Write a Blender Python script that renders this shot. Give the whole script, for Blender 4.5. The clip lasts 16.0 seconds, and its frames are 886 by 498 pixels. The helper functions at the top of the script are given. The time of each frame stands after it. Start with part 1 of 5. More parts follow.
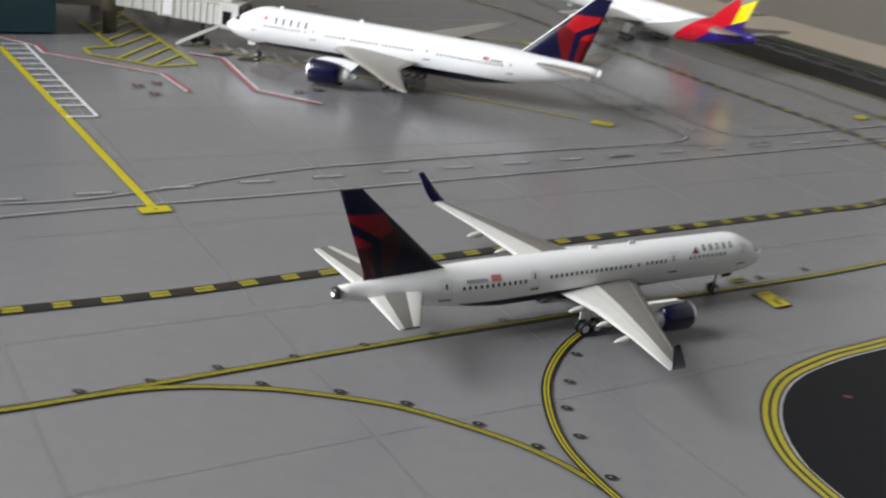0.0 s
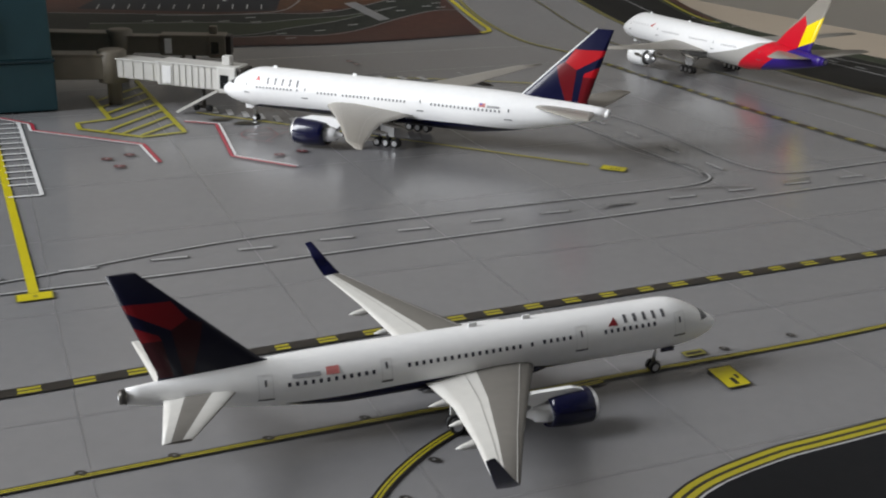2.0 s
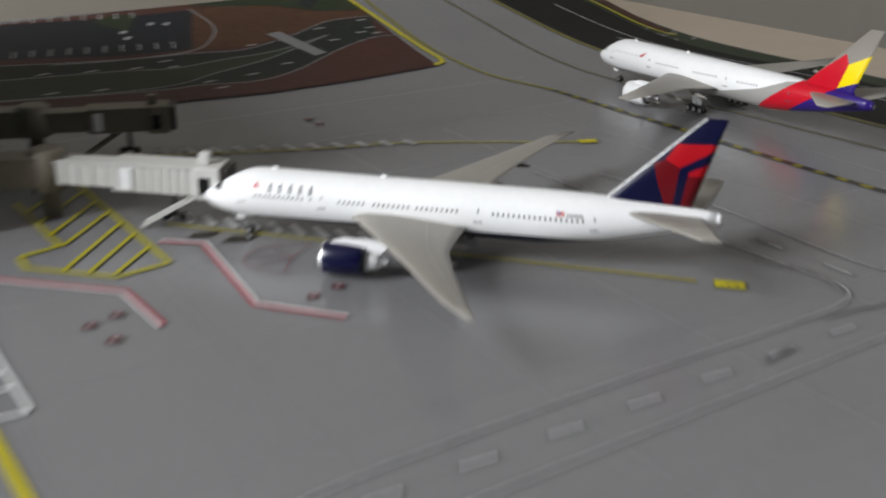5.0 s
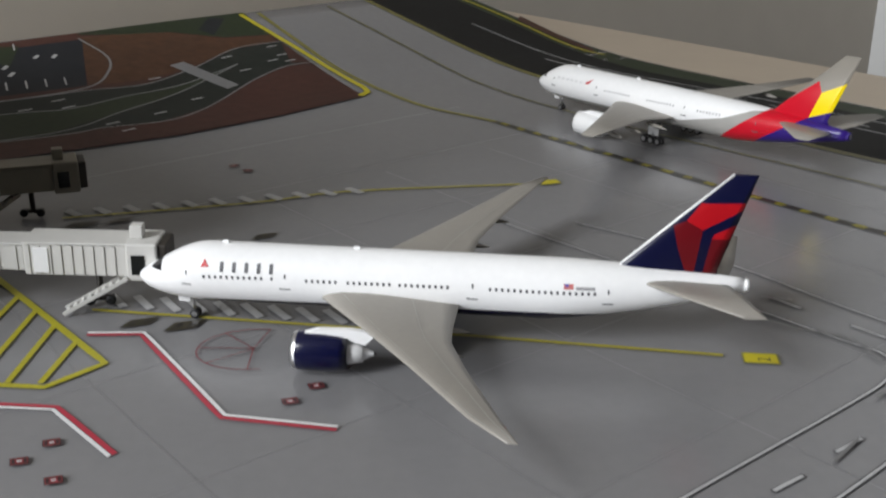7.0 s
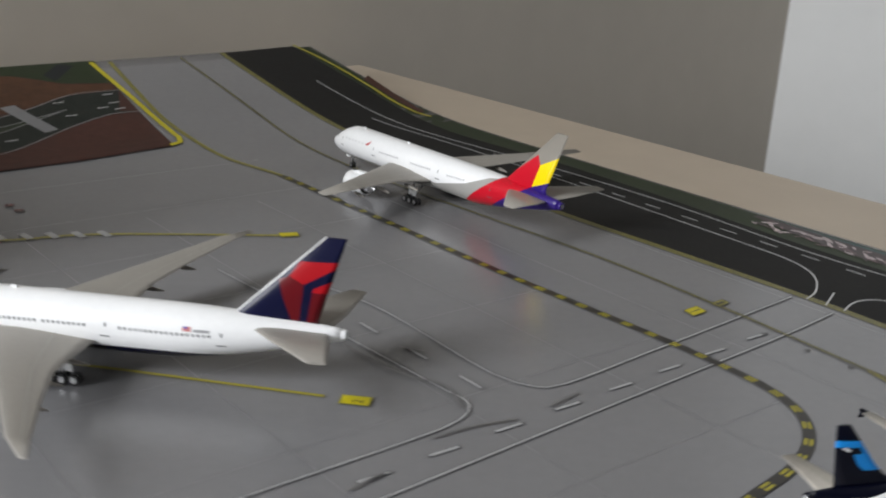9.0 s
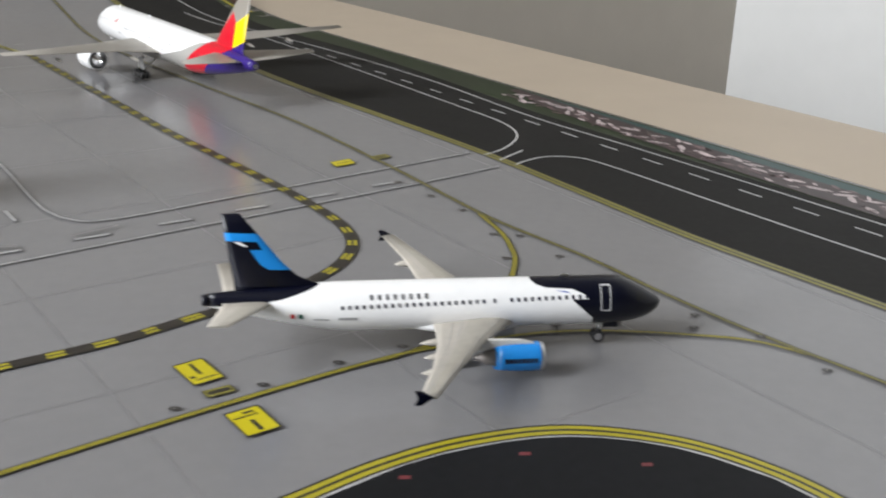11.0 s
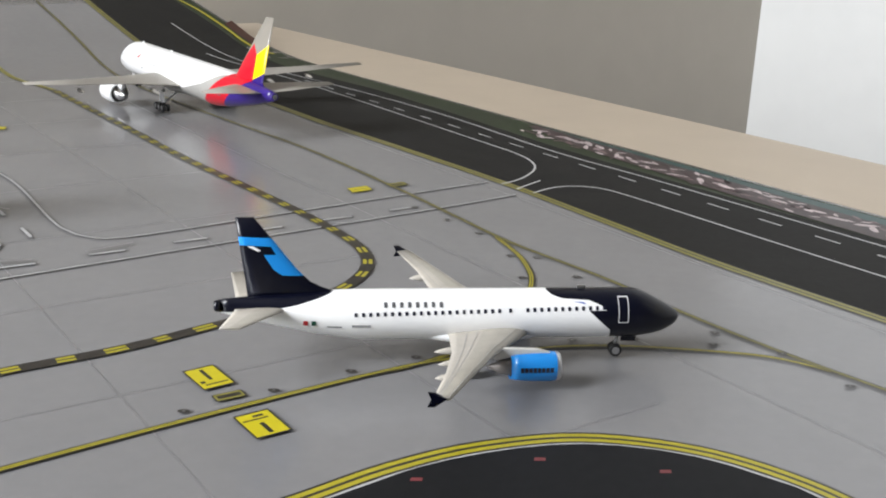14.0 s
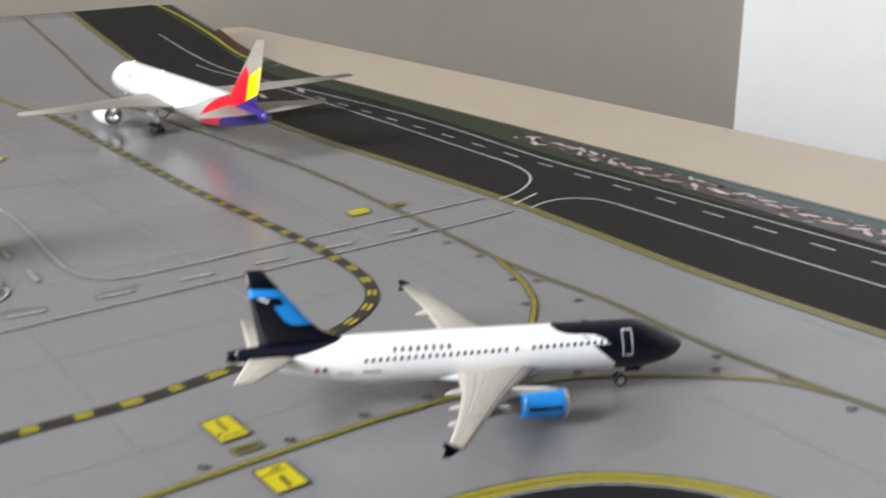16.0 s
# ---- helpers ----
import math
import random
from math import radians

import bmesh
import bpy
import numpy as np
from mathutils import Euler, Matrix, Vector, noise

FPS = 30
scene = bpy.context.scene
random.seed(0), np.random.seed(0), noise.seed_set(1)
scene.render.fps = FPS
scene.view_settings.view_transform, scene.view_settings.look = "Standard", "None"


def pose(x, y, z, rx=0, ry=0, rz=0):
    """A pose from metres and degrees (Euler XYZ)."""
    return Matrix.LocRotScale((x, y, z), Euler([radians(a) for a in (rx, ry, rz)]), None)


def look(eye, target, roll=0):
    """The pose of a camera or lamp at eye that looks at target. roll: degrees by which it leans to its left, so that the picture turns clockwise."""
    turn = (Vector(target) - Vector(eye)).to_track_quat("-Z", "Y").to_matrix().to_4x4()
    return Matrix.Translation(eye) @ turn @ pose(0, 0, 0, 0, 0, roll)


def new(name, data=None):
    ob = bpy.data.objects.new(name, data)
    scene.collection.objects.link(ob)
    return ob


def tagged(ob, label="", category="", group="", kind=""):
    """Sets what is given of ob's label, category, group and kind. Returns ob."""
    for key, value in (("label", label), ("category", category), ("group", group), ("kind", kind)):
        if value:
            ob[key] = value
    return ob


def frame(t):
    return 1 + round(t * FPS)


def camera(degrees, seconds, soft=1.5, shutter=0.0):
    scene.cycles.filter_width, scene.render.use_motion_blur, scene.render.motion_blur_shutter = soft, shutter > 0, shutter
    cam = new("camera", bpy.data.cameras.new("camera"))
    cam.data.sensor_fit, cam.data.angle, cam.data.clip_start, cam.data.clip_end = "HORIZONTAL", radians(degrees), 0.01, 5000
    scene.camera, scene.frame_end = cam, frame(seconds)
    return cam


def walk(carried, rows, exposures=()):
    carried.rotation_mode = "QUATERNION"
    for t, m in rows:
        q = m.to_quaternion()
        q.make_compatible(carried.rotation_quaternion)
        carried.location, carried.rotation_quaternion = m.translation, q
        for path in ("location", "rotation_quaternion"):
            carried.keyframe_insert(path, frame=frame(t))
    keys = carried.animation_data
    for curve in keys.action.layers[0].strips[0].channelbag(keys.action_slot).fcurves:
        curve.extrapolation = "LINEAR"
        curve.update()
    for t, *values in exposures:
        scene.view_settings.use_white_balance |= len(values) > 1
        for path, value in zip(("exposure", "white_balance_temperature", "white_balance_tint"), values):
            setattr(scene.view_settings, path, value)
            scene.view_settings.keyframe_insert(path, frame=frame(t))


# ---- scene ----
# Camera: seconds, eye x y z in metres, yaw, pitch, roll in degrees
cam = camera(44.81, 16.0, soft=2.0, shutter=0.9)
ROWS = [
    (0.0, 0.0125, -0.0035, 0.1042, 1.31, -21.77, 7.03),
    (0.5, 0.0371, 0.0271, 0.0926, 7.10, -21.73, 4.58),
    (1.0, 0.0646, 0.0495, 0.0925, 11.15, -20.66, 1.38),
    (1.5, 0.0728, 0.0485, 0.0923, 11.15, -19.78, 1.25),
    (2.0, 0.0728, 0.0435, 0.0993, 11.41, -19.70, 0.86),
    (2.5, 0.0692, 0.0414, 0.0878, 11.70, -20.59, 0.40),
    (3.0, 0.0620, 0.0462, 0.0875, 11.43, -20.53, 1.07),
    (3.5, 0.0586, 0.0444, 0.0895, 11.06, -19.91, 1.40),
    (4.0, 0.0586, 0.0506, 0.1014, 8.92, -19.51, 1.90),
    (4.5, 0.0296, 0.0809, 0.1194, 4.80, -20.24, 1.87),
    (5.0, -0.0135, 0.1251, 0.1235, 1.95, -21.65, -0.05),
    (5.2, -0.0163, 0.1557, 0.1184, -1.52, -22.03, 1.51),
    (7.3, -0.0451, 0.1745, 0.1298, -5.80, -20.99, 0.70),
    (7.5, -0.0446, 0.1690, 0.1354, -6.10, -19.88, 1.15),
    (8.0, -0.0266, 0.1546, 0.1474, -5.19, -20.14, 0.60),
    (8.5, 0.0176, 0.1486, 0.1463, -9.00, -18.69, 1.56),
    (9.0, 0.0545, 0.1319, 0.1435, -5.63, -19.05, 3.04),
    (9.5, 0.0988, 0.1326, 0.1424, -3.02, -18.86, 3.82),
    (10.0, 0.1527, 0.1363, 0.1180, -1.54, -19.80, 4.49),
    (10.2, 0.1711, 0.1307, 0.1139, -1.51, -21.44, 3.79),
    (12.3, 0.2144, 0.1581, 0.0844, -2.05, -19.26, 1.08),
    (12.5, 0.2107, 0.1570, 0.0857, -2.19, -19.27, 1.18),
    (13.0, 0.2042, 0.1519, 0.0897, -2.30, -18.60, 1.40),
    (13.5, 0.2048, 0.1461, 0.0910, -0.83, -17.87, 1.03),
    (14.0, 0.2049, 0.1385, 0.0898, -0.79, -17.63, 2.08),
    (14.5, 0.2052, 0.1386, 0.0949, -1.02, -17.42, 1.24),
    (15.0, 0.2010, 0.1339, 0.0964, -0.44, -16.65, 1.15),
    (15.5, 0.1989, 0.1313, 0.0914, -0.38, -17.14, 1.10),
    (16.0, 0.2024, 0.1387, 0.1035, -1.18, -18.75, -0.22),
]


def eye_pose(x, y, z, yaw, pitch, roll):
    a, b = radians(yaw), radians(pitch)
    ahead = Vector((-math.sin(a) * math.cos(b), math.cos(a) * math.cos(b), math.sin(b)))
    return look((x, y, z), Vector((x, y, z)) + ahead, roll)


walk(cam, [(t, eye_pose(*r)) for t, *r in ROWS], exposures=[(0.0, 0.44), (2.0, 0.27), (3.5, 0.31), (5.0, 0.2), (9.0, 0.25), (10.2, 0.74), (12.3, 0.97), (13.5, 1.08), (16.0, 1.12)])

# ---- light: a daylit room with one window, seen on none of the walls in view ----
TURN = 35.93  # the room, the table and the mat lie at this angle to the first view


def room(p, s, z=0.0):
    """A place in metres from the room's own axes: p across towards the pale wall, s along towards the grey wall."""
    a = radians(TURN)
    return Vector((p * math.cos(a) - s * math.sin(a), p * math.sin(a) + s * math.cos(a), z))


world = bpy.data.worlds.new("sky")
scene.world = world
world.use_nodes = True
sky = world.node_tree.nodes.new("ShaderNodeTexSky")
sky.sky_type = "NISHITA"
sky.sun_disc = False
sky.sun_elevation, sky.sun_rotation = radians(35), radians(TURN - 90)
world.node_tree.nodes["Background"].inputs[1].default_value = 0.08
world.node_tree.links.new(sky.outputs[0], world.node_tree.nodes["Background"].inputs[0])

window_light = bpy.data.lights.new("window_daylight", "AREA")
window_light.shape, window_light.size, window_light.size_y = "RECTANGLE", 0.54, 1.2
window_light.energy, window_light.color = 38.5, (0.945, 0.97, 1.0)
lamp = new("window_daylight", window_light)
lamp.matrix_world = look(room(-1.38, 0.47, 0.86), room(0.4, 0.38, 0.0))

# ---- materials ----


def material(name, base, rough=0.5, metal=0.0, vary=0.12, scale=300.0, bump=0.0, bump_scale=900.0, coat=0.0, spec=0.5):
    """A painted, moulded or printed surface with variation at two scales."""
    m = bpy.data.materials.new(name)
    m.use_nodes = True
    nt = m.node_tree
    b = nt.nodes["Principled BSDF"]
    b.inputs["Roughness"].default_value, b.inputs["Metallic"].default_value = rough, metal
    b.inputs["Coat Weight"].default_value, b.inputs["Specular IOR Level"].default_value = coat, spec
    co = nt.nodes.new("ShaderNodeTexCoord")
    fine, wide = nt.nodes.new("ShaderNodeTexNoise"), nt.nodes.new("ShaderNodeTexNoise")
    fine.inputs["Scale"].default_value, wide.inputs["Scale"].default_value = scale, scale / 14
    fine.inputs["Detail"].default_value = 4
    both = nt.nodes.new("ShaderNodeMath")
    both.operation = "ADD"
    for node in (fine, wide):
        nt.links.new(co.outputs["Object"], node.inputs["Vector"])
    nt.links.new(fine.outputs["Fac"], both.inputs[0])
    nt.links.new(wide.outputs["Fac"], both.inputs[1])
    span = nt.nodes.new("ShaderNodeMapRange")
    span.inputs["From Min"].default_value, span.inputs["From Max"].default_value = 0.6, 1.4
    span.inputs["To Min"].default_value, span.inputs["To Max"].default_value = 1 - vary, 1 + vary
    nt.links.new(both.outputs[0], span.inputs["Value"])
    shade = nt.nodes.new("ShaderNodeVectorMath")
    shade.operation = "SCALE"
    shade.inputs[0].default_value = base[:3]
    nt.links.new(span.outputs[0], shade.inputs["Scale"])
    nt.links.new(shade.outputs[0], b.inputs["Base Color"])
    soft = nt.nodes.new("ShaderNodeMapRange")
    soft.inputs["To Min"].default_value, soft.inputs["To Max"].default_value = rough * 0.85, min(1, rough * 1.15)
    nt.links.new(wide.outputs["Fac"], soft.inputs["Value"])
    nt.links.new(soft.outputs[0], b.inputs["Roughness"])
    if bump:
        relief, grain = nt.nodes.new("ShaderNodeBump"), nt.nodes.new("ShaderNodeTexNoise")
        grain.inputs["Scale"].default_value = bump_scale
        relief.inputs["Strength"].default_value, relief.inputs["Distance"].default_value = bump, 0.0004
        nt.links.new(co.outputs["Object"], grain.inputs["Vector"])
        nt.links.new(grain.outputs["Fac"], relief.inputs["Height"])
        nt.links.new(relief.outputs[0], b.inputs["Normal"])
    return m


def livery(name, base, zones, rough=0.3, coat=0.12):
    """Paint with sharp-edged fields. zones: (colour, [convex polygons in x, z]) in metres of the model, later ones on top."""
    m = material(name, base, rough, vary=0.03, scale=500, coat=coat, spec=0.32)
    nt = m.node_tree
    b = nt.nodes["Principled BSDF"]
    before = b.inputs["Base Color"].links[0].from_socket
    co = nt.nodes["Texture Coordinate"].outputs["Object"]
    for colour, polygons in zones:
        whole = None
        for pts in polygons:
            turn = sum(x0 * z1 - x1 * z0 for (x0, z0), (x1, z1) in zip(pts, pts[1:] + pts[:1]))
            if turn < 0:
                pts = pts[::-1]
            inside = None
            for (x0, z0), (x1, z1) in zip(pts, pts[1:] + pts[:1]):
                n = Vector((-(z1 - z0), 0, x1 - x0)).normalized()
                dot = nt.nodes.new("ShaderNodeVectorMath")
                dot.operation = "DOT_PRODUCT"
                dot.inputs[1].default_value = n
                nt.links.new(co, dot.inputs[0])
                less = nt.nodes.new("ShaderNodeMath")
                less.operation = "SUBTRACT"
                less.inputs[1].default_value = n.x * x0 + n.z * z0
                nt.links.new(dot.outputs["Value"], less.inputs[0])
                if inside is None:
                    inside = less.outputs[0]
                else:
                    low = nt.nodes.new("ShaderNodeMath")
                    low.operation = "MINIMUM"
                    nt.links.new(inside, low.inputs[0])
                    nt.links.new(less.outputs[0], low.inputs[1])
                    inside = low.outputs[0]
            if whole is None:
                whole = inside
            else:
                high = nt.nodes.new("ShaderNodeMath")
                high.operation = "MAXIMUM"
                nt.links.new(whole, high.inputs[0])
                nt.links.new(inside, high.inputs[1])
                whole = high.outputs[0]
        edge = nt.nodes.new("ShaderNodeMath")
        edge.operation = "GREATER_THAN"
        edge.inputs[1].default_value = 0.0
        nt.links.new(whole, edge.inputs[0])
        mix = nt.nodes.new("ShaderNodeMix")
        mix.data_type = "RGBA"
        nt.links.new(edge.outputs[0], mix.inputs["Factor"])
        nt.links.new(before, mix.inputs["A"])
        mix.inputs["B"].default_value = (*colour, 1)
        before = mix.outputs["Result"]
    nt.links.new(before, b.inputs["Base Color"])
    return m


NAVY, RED, DARK_RED, WHITE, BLACK = (0.003, 0.004, 0.03), (0.42, 0.006, 0.012), (0.13, 0.004, 0.008), (0.88, 0.88, 0.88), (0.0018, 0.0024, 0.009)
apron_grey = material("printed_apron_grey", (0.21, 0.208, 0.213), 0.23, vary=0.05, scale=260)
asphalt = material("printed_asphalt", (0.019, 0.0185, 0.0178), 0.6, vary=0.22, scale=420, spec=0.08)
island_black = material("printed_dark_island", (0.0085, 0.009, 0.0105), 0.55, vary=0.25, scale=380, spec=0.14)
print_black = material("printed_black", (0.022, 0.019, 0.016), 0.38, vary=0.15, scale=500)
print_yellow = material("printed_yellow", (0.37, 0.32, 0.016), 0.38, vary=0.1, scale=600)
print_bright = material("printed_bright_yellow", (0.54, 0.46, 0.008), 0.38, vary=0.06, scale=600)
print_hatch = material("printed_hatch_yellow", (0.40, 0.36, 0.018), 0.4, vary=0.12, scale=600)
print_olive = material("printed_olive_yellow", (0.21, 0.19, 0.035), 0.4, vary=0.14, scale=600)
print_white = material("printed_white", (0.72, 0.72, 0.72), 0.38, vary=0.06, scale=600)
print_runway = material("printed_runway_white", (0.52, 0.52, 0.52), 0.42, vary=0.12, scale=600)
print_edge = material("printed_dark_line", (0.04, 0.04, 0.042), 0.4, vary=0.15, scale=600)
print_lane = material("printed_pale_lane", (0.46, 0.46, 0.465), 0.36, vary=0.1, scale=600)
print_faint = material("printed_grey_line", (0.20, 0.20, 0.205), 0.38, vary=0.1, scale=600)
print_joint = material("printed_slab_joint", (0.188, 0.187, 0.191), 0.33, vary=0.12, scale=500)
print_cover = material("printed_dark_olive_cover", (0.045, 0.04, 0.022), 0.42, vary=0.3, scale=700)
print_red = material("printed_red", (0.42, 0.03, 0.055), 0.38, vary=0.1, scale=600)
print_maroon = material("printed_maroon", (0.16, 0.03, 0.035), 0.4, vary=0.2, scale=600)
print_brown = material("printed_brown_earth", (0.062, 0.024, 0.018), 0.5, vary=0.3, scale=240, spec=0.25)
print_orange = material("printed_orange_earth", (0.078, 0.034, 0.017), 0.5, vary=0.38, scale=200, spec=0.25)
print_lot = material("printed_blue_black_tarmac", (0.012, 0.014, 0.019), 0.5, vary=0.25, scale=260, spec=0.25)
print_pale = material("printed_pale_grey_mark", (0.42, 0.42, 0.42), 0.42, vary=0.12, scale=600)
print_smudge = material("printed_tyre_smudge", (0.15, 0.148, 0.148), 0.3, vary=0.2, scale=600)
print_road = material("printed_dark_road", (0.014, 0.018, 0.015), 0.5, vary=0.3, scale=260, spec=0.25)
print_grass = material("printed_dark_green", (0.019, 0.029, 0.012), 0.5, vary=0.3, scale=300, spec=0.3)
print_water = material("printed_teal_water", (0.006, 0.048, 0.047), 0.4, vary=0.15, scale=200)
print_rock = material("printed_pink_rock", (0.50, 0.42, 0.42), 0.42, vary=0.35, scale=700)
print_rock_mid = material("printed_mauve_rock", (0.15, 0.095, 0.10), 0.42, vary=0.4, scale=700)
print_rock_dark = material("printed_dark_rock", (0.035, 0.018, 0.02), 0.42, vary=0.5, scale=700)
table_beige = material("beige_laminate", (0.46, 0.385, 0.30), 0.5, vary=0.05, scale=40, bump=0.04)
wall_paint = material("grey_beige_wall_paint", (0.545, 0.50, 0.435), 0.75, vary=0.04, scale=30, bump=0.1, bump_scale=160)
dark_paint = material("dark_wall_paint", (0.16, 0.15, 0.14), 0.75, vary=0.05, scale=30)
white_paint = material("white_wall_paint", (0.72, 0.72, 0.71), 0.7, vary=0.03, scale=30, bump=0.1, bump_scale=160)
dull_paint = material("dull_grey_paint", (0.27, 0.265, 0.26), 0.75, vary=0.04, scale=30)
carpet = material("dark_brown_carpet", (0.07, 0.06, 0.05), 0.95, vary=0.25, scale=120, bump=0.5, bump_scale=400)
exhaust_grey = material("grey_nozzle_metal", (0.22, 0.20, 0.19), 0.45, 0.5, vary=0.15, scale=900)
wing_seam = material("grey_flap_seam", (0.42, 0.41, 0.39), 0.45, vary=0.1, scale=900)
wing_grey = material("grey_wing_enamel", (0.30, 0.28, 0.25), 0.42, vary=0.06, scale=500)
wing_mid = material("mid_grey_wing_enamel", (0.17, 0.16, 0.145), 0.5, vary=0.08, scale=500, spec=0.3)
wing_pale = material("pale_wing_enamel", (0.60, 0.59, 0.56), 0.42, vary=0.06, scale=500)
paint_white = material("white_enamel", WHITE, 0.28, vary=0.03, scale=500, coat=0.3)
navy_enamel = material("navy_enamel", NAVY, 0.22, vary=0.1, scale=500, coat=0.3, spec=0.35)
black_enamel = material("black_enamel", BLACK, 0.28, vary=0.1, scale=500, coat=0.15, spec=0.3)
blue_enamel = material("sky_blue_enamel", (0.015, 0.24, 0.68), 0.28, vary=0.05, scale=500, coat=0.3)
steel = material("bare_metal", (0.62, 0.62, 0.63), 0.32, 1.0, vary=0.1, scale=900)
dark_metal = material("dark_exhaust_metal", (0.10, 0.095, 0.09), 0.4, 0.8, vary=0.2, scale=900)
rubber = material("black_rubber", (0.014, 0.014, 0.015), 0.55, vary=0.2, scale=900)
ink_dark = material("dark_ink", (0.012, 0.014, 0.03), 0.35, vary=0.1, scale=900)
ink_grey = material("grey_ink", (0.10, 0.10, 0.11), 0.35, vary=0.1, scale=900)
ink_title = material("mid_grey_ink", (0.10, 0.10, 0.11), 0.35, vary=0.1, scale=900)
ink_line = material("fine_grey_outline", (0.33, 0.33, 0.34), 0.35, vary=0.1, scale=900)
ink_faint = material("pale_grey_outline", (0.74, 0.74, 0.74), 0.35, vary=0.06, scale=900)
ink_red = material("red_ink", (0.50, 0.015, 0.02), 0.35, vary=0.05, scale=900)
ink_maroon = material("dark_red_ink", (0.22, 0.01, 0.014), 0.35, vary=0.05, scale=900)
ink_pink = material("pale_red_ink", (0.60, 0.20, 0.19), 0.35, vary=0.15, scale=1500)
ink_blue = material("blue_ink", (0.02, 0.08, 0.42), 0.35, vary=0.05, scale=900)
teal_plastic = material("teal_moulded_plastic", (0.027, 0.08, 0.098), 0.45, vary=0.12, scale=160, bump=0.05)
teal_dark = material("teal_recess", (0.012, 0.035, 0.045), 0.45, vary=0.12, scale=160)
dark_pane = material("black_window_plastic", (0.008, 0.009, 0.01), 0.18, vary=0.1, scale=200)
mullion_grey = material("grey_mullion", (0.42, 0.45, 0.46), 0.4, vary=0.08, scale=300)
bridge_beige = material("beige_moulded_plastic", (0.20, 0.175, 0.135), 0.5, vary=0.1, scale=200, bump=0.06)
bridge_white = material("off_white_moulded_plastic", (0.62, 0.61, 0.58), 0.45, vary=0.06, scale=220, bump=0.05)
bridge_dark = material("dark_brown_plastic", (0.03, 0.025, 0.02), 0.5, vary=0.15, scale=220)

# ---- building blocks ----


def part(name, bm, mats, parent=None, label="", smooth=False):
    me = bpy.data.meshes.new(name)
    bm.normal_update()
    bm.to_mesh(me)
    bm.free()
    for m in mats if isinstance(mats, (list, tuple)) else [mats]:
        me.materials.append(m)
    if smooth:
        for f in me.polygons:
            f.use_smooth = True
    ob = new(name, me)
    if parent is not None:
        ob.parent = parent
    if label:
        ob["label"] = label
    return ob


def box(bm, lo, hi, bevel=0.0, mat=0, m=None):
    """A box between two corners, with its edges rounded off."""
    made = bmesh.ops.create_cube(bm, size=1.0)
    mid, size = (Vector(lo) + Vector(hi)) / 2, Vector(hi) - Vector(lo)
    for v in made["verts"]:
        v.co = Vector((v.co.x * size.x, v.co.y * size.y, v.co.z * size.z)) + mid
    faces = {f for v in made["verts"] for f in v.link_faces}
    verts = made["verts"]
    if bevel:
        edges = list({e for f in faces for e in f.edges})
        done = bmesh.ops.bevel(bm, geom=edges, offset=bevel, segments=2, affect="EDGES", profile=0.5)
        verts = list({v for f in done["faces"] for v in f.verts} | {v for v in verts if v.is_valid})
    for v in verts:
        for f in v.link_faces:
            f.material_index = mat
    if m is not None:
        for v in {v for v in verts}:
            v.co = m @ v.co
    return verts


def lathe(bm, profile, m, n=20, mats=None, closed=True):
    """A turned body: (along x, radius) pairs, round the x axis, laid by m."""
    rings = []
    for x, r in profile:
        rings.append([bm.verts.new(m @ Vector((x, r * math.cos(2 * math.pi * k / n), r * math.sin(2 * math.pi * k / n)))) for k in range(n)])
    for i in range(len(rings) - 1):
        for k in range(n):
            f = bm.faces.new((rings[i][k], rings[i][(k + 1) % n], rings[i + 1][(k + 1) % n], rings[i + 1][k]))
            f.smooth = True
            if mats:
                f.material_index = mats[i]
    if closed:
        for ring, flip in ((rings[0], True), (rings[-1], False)):
            f = bm.faces.new(ring[::-1] if flip else ring)
            if mats:
                f.material_index = mats[0] if flip else mats[-1]
    return rings


def rod(bm, a, b, r, n=10, mat=0):
    a, b = Vector(a), Vector(b)
    turn = (b - a).to_track_quat("X", "Z").to_matrix().to_4x4()
    lathe(bm, [(0, r), ((b - a).length, r)], Matrix.Translation(a) @ turn, n, [mat])


# ---- the room ----


def wall(name, p0, p1, s0, s1, z0, z1, mat, holes=()):
    bm = bmesh.new()
    cells = [(s0, s1, z0, z1)] if not holes else []
    for h0, h1, y0, y1 in holes:
        cells = [(s0, h0, z0, z1), (h1, s1, z0, z1), (h0, h1, z0, y0), (h0, h1, y1, z1)]
    for a, b, lo, hi in cells:
        box(bm, (p0, a, lo), (p1, b, hi))
    ob = part(name, bm, mat)
    ob.matrix_world = pose(0, 0, 0, 0, 0, TURN)
    return tagged(ob, kind="structure")


tagged(wall("wall_east", 1.286, 1.386, -2.4, 0.7917, -0.75, 1.65, white_paint), "white painted wall facing the window", "wall")
tagged(wall("wall_north", -1.52, 1.386, 0.792, 0.892, -0.75, 1.65, wall_paint), "grey-beige painted wall behind the table", "wall")
# The next four are unseen; their dark colours hold down bounced light.
tagged(wall("wall_south", -1.52, 1.386, -2.5, -2.402, -0.75, 1.65, dark_paint), "unseen wall, painted dark to limit bounced light", "wall")
tagged(wall("wall_west", -1.52, -1.42, -2.4, 0.79, -0.75, 1.65, dull_paint, [(0.19, 0.75, 0.24, 1.48)]), "unseen dull grey wall with a window opening, limiting bounced light", "wall")
tagged(wall("floor", -1.52, 1.386, -2.5, 0.892, -0.85, -0.752, carpet), "unseen brown carpeted floor under the table, dark to limit bounced light", "floor")
tagged(wall("ceiling", -1.52, 1.386, -2.5, 0.892, 1.652, 1.75, dull_paint), "unseen plain ceiling, grey to limit bounced light", "ceiling")

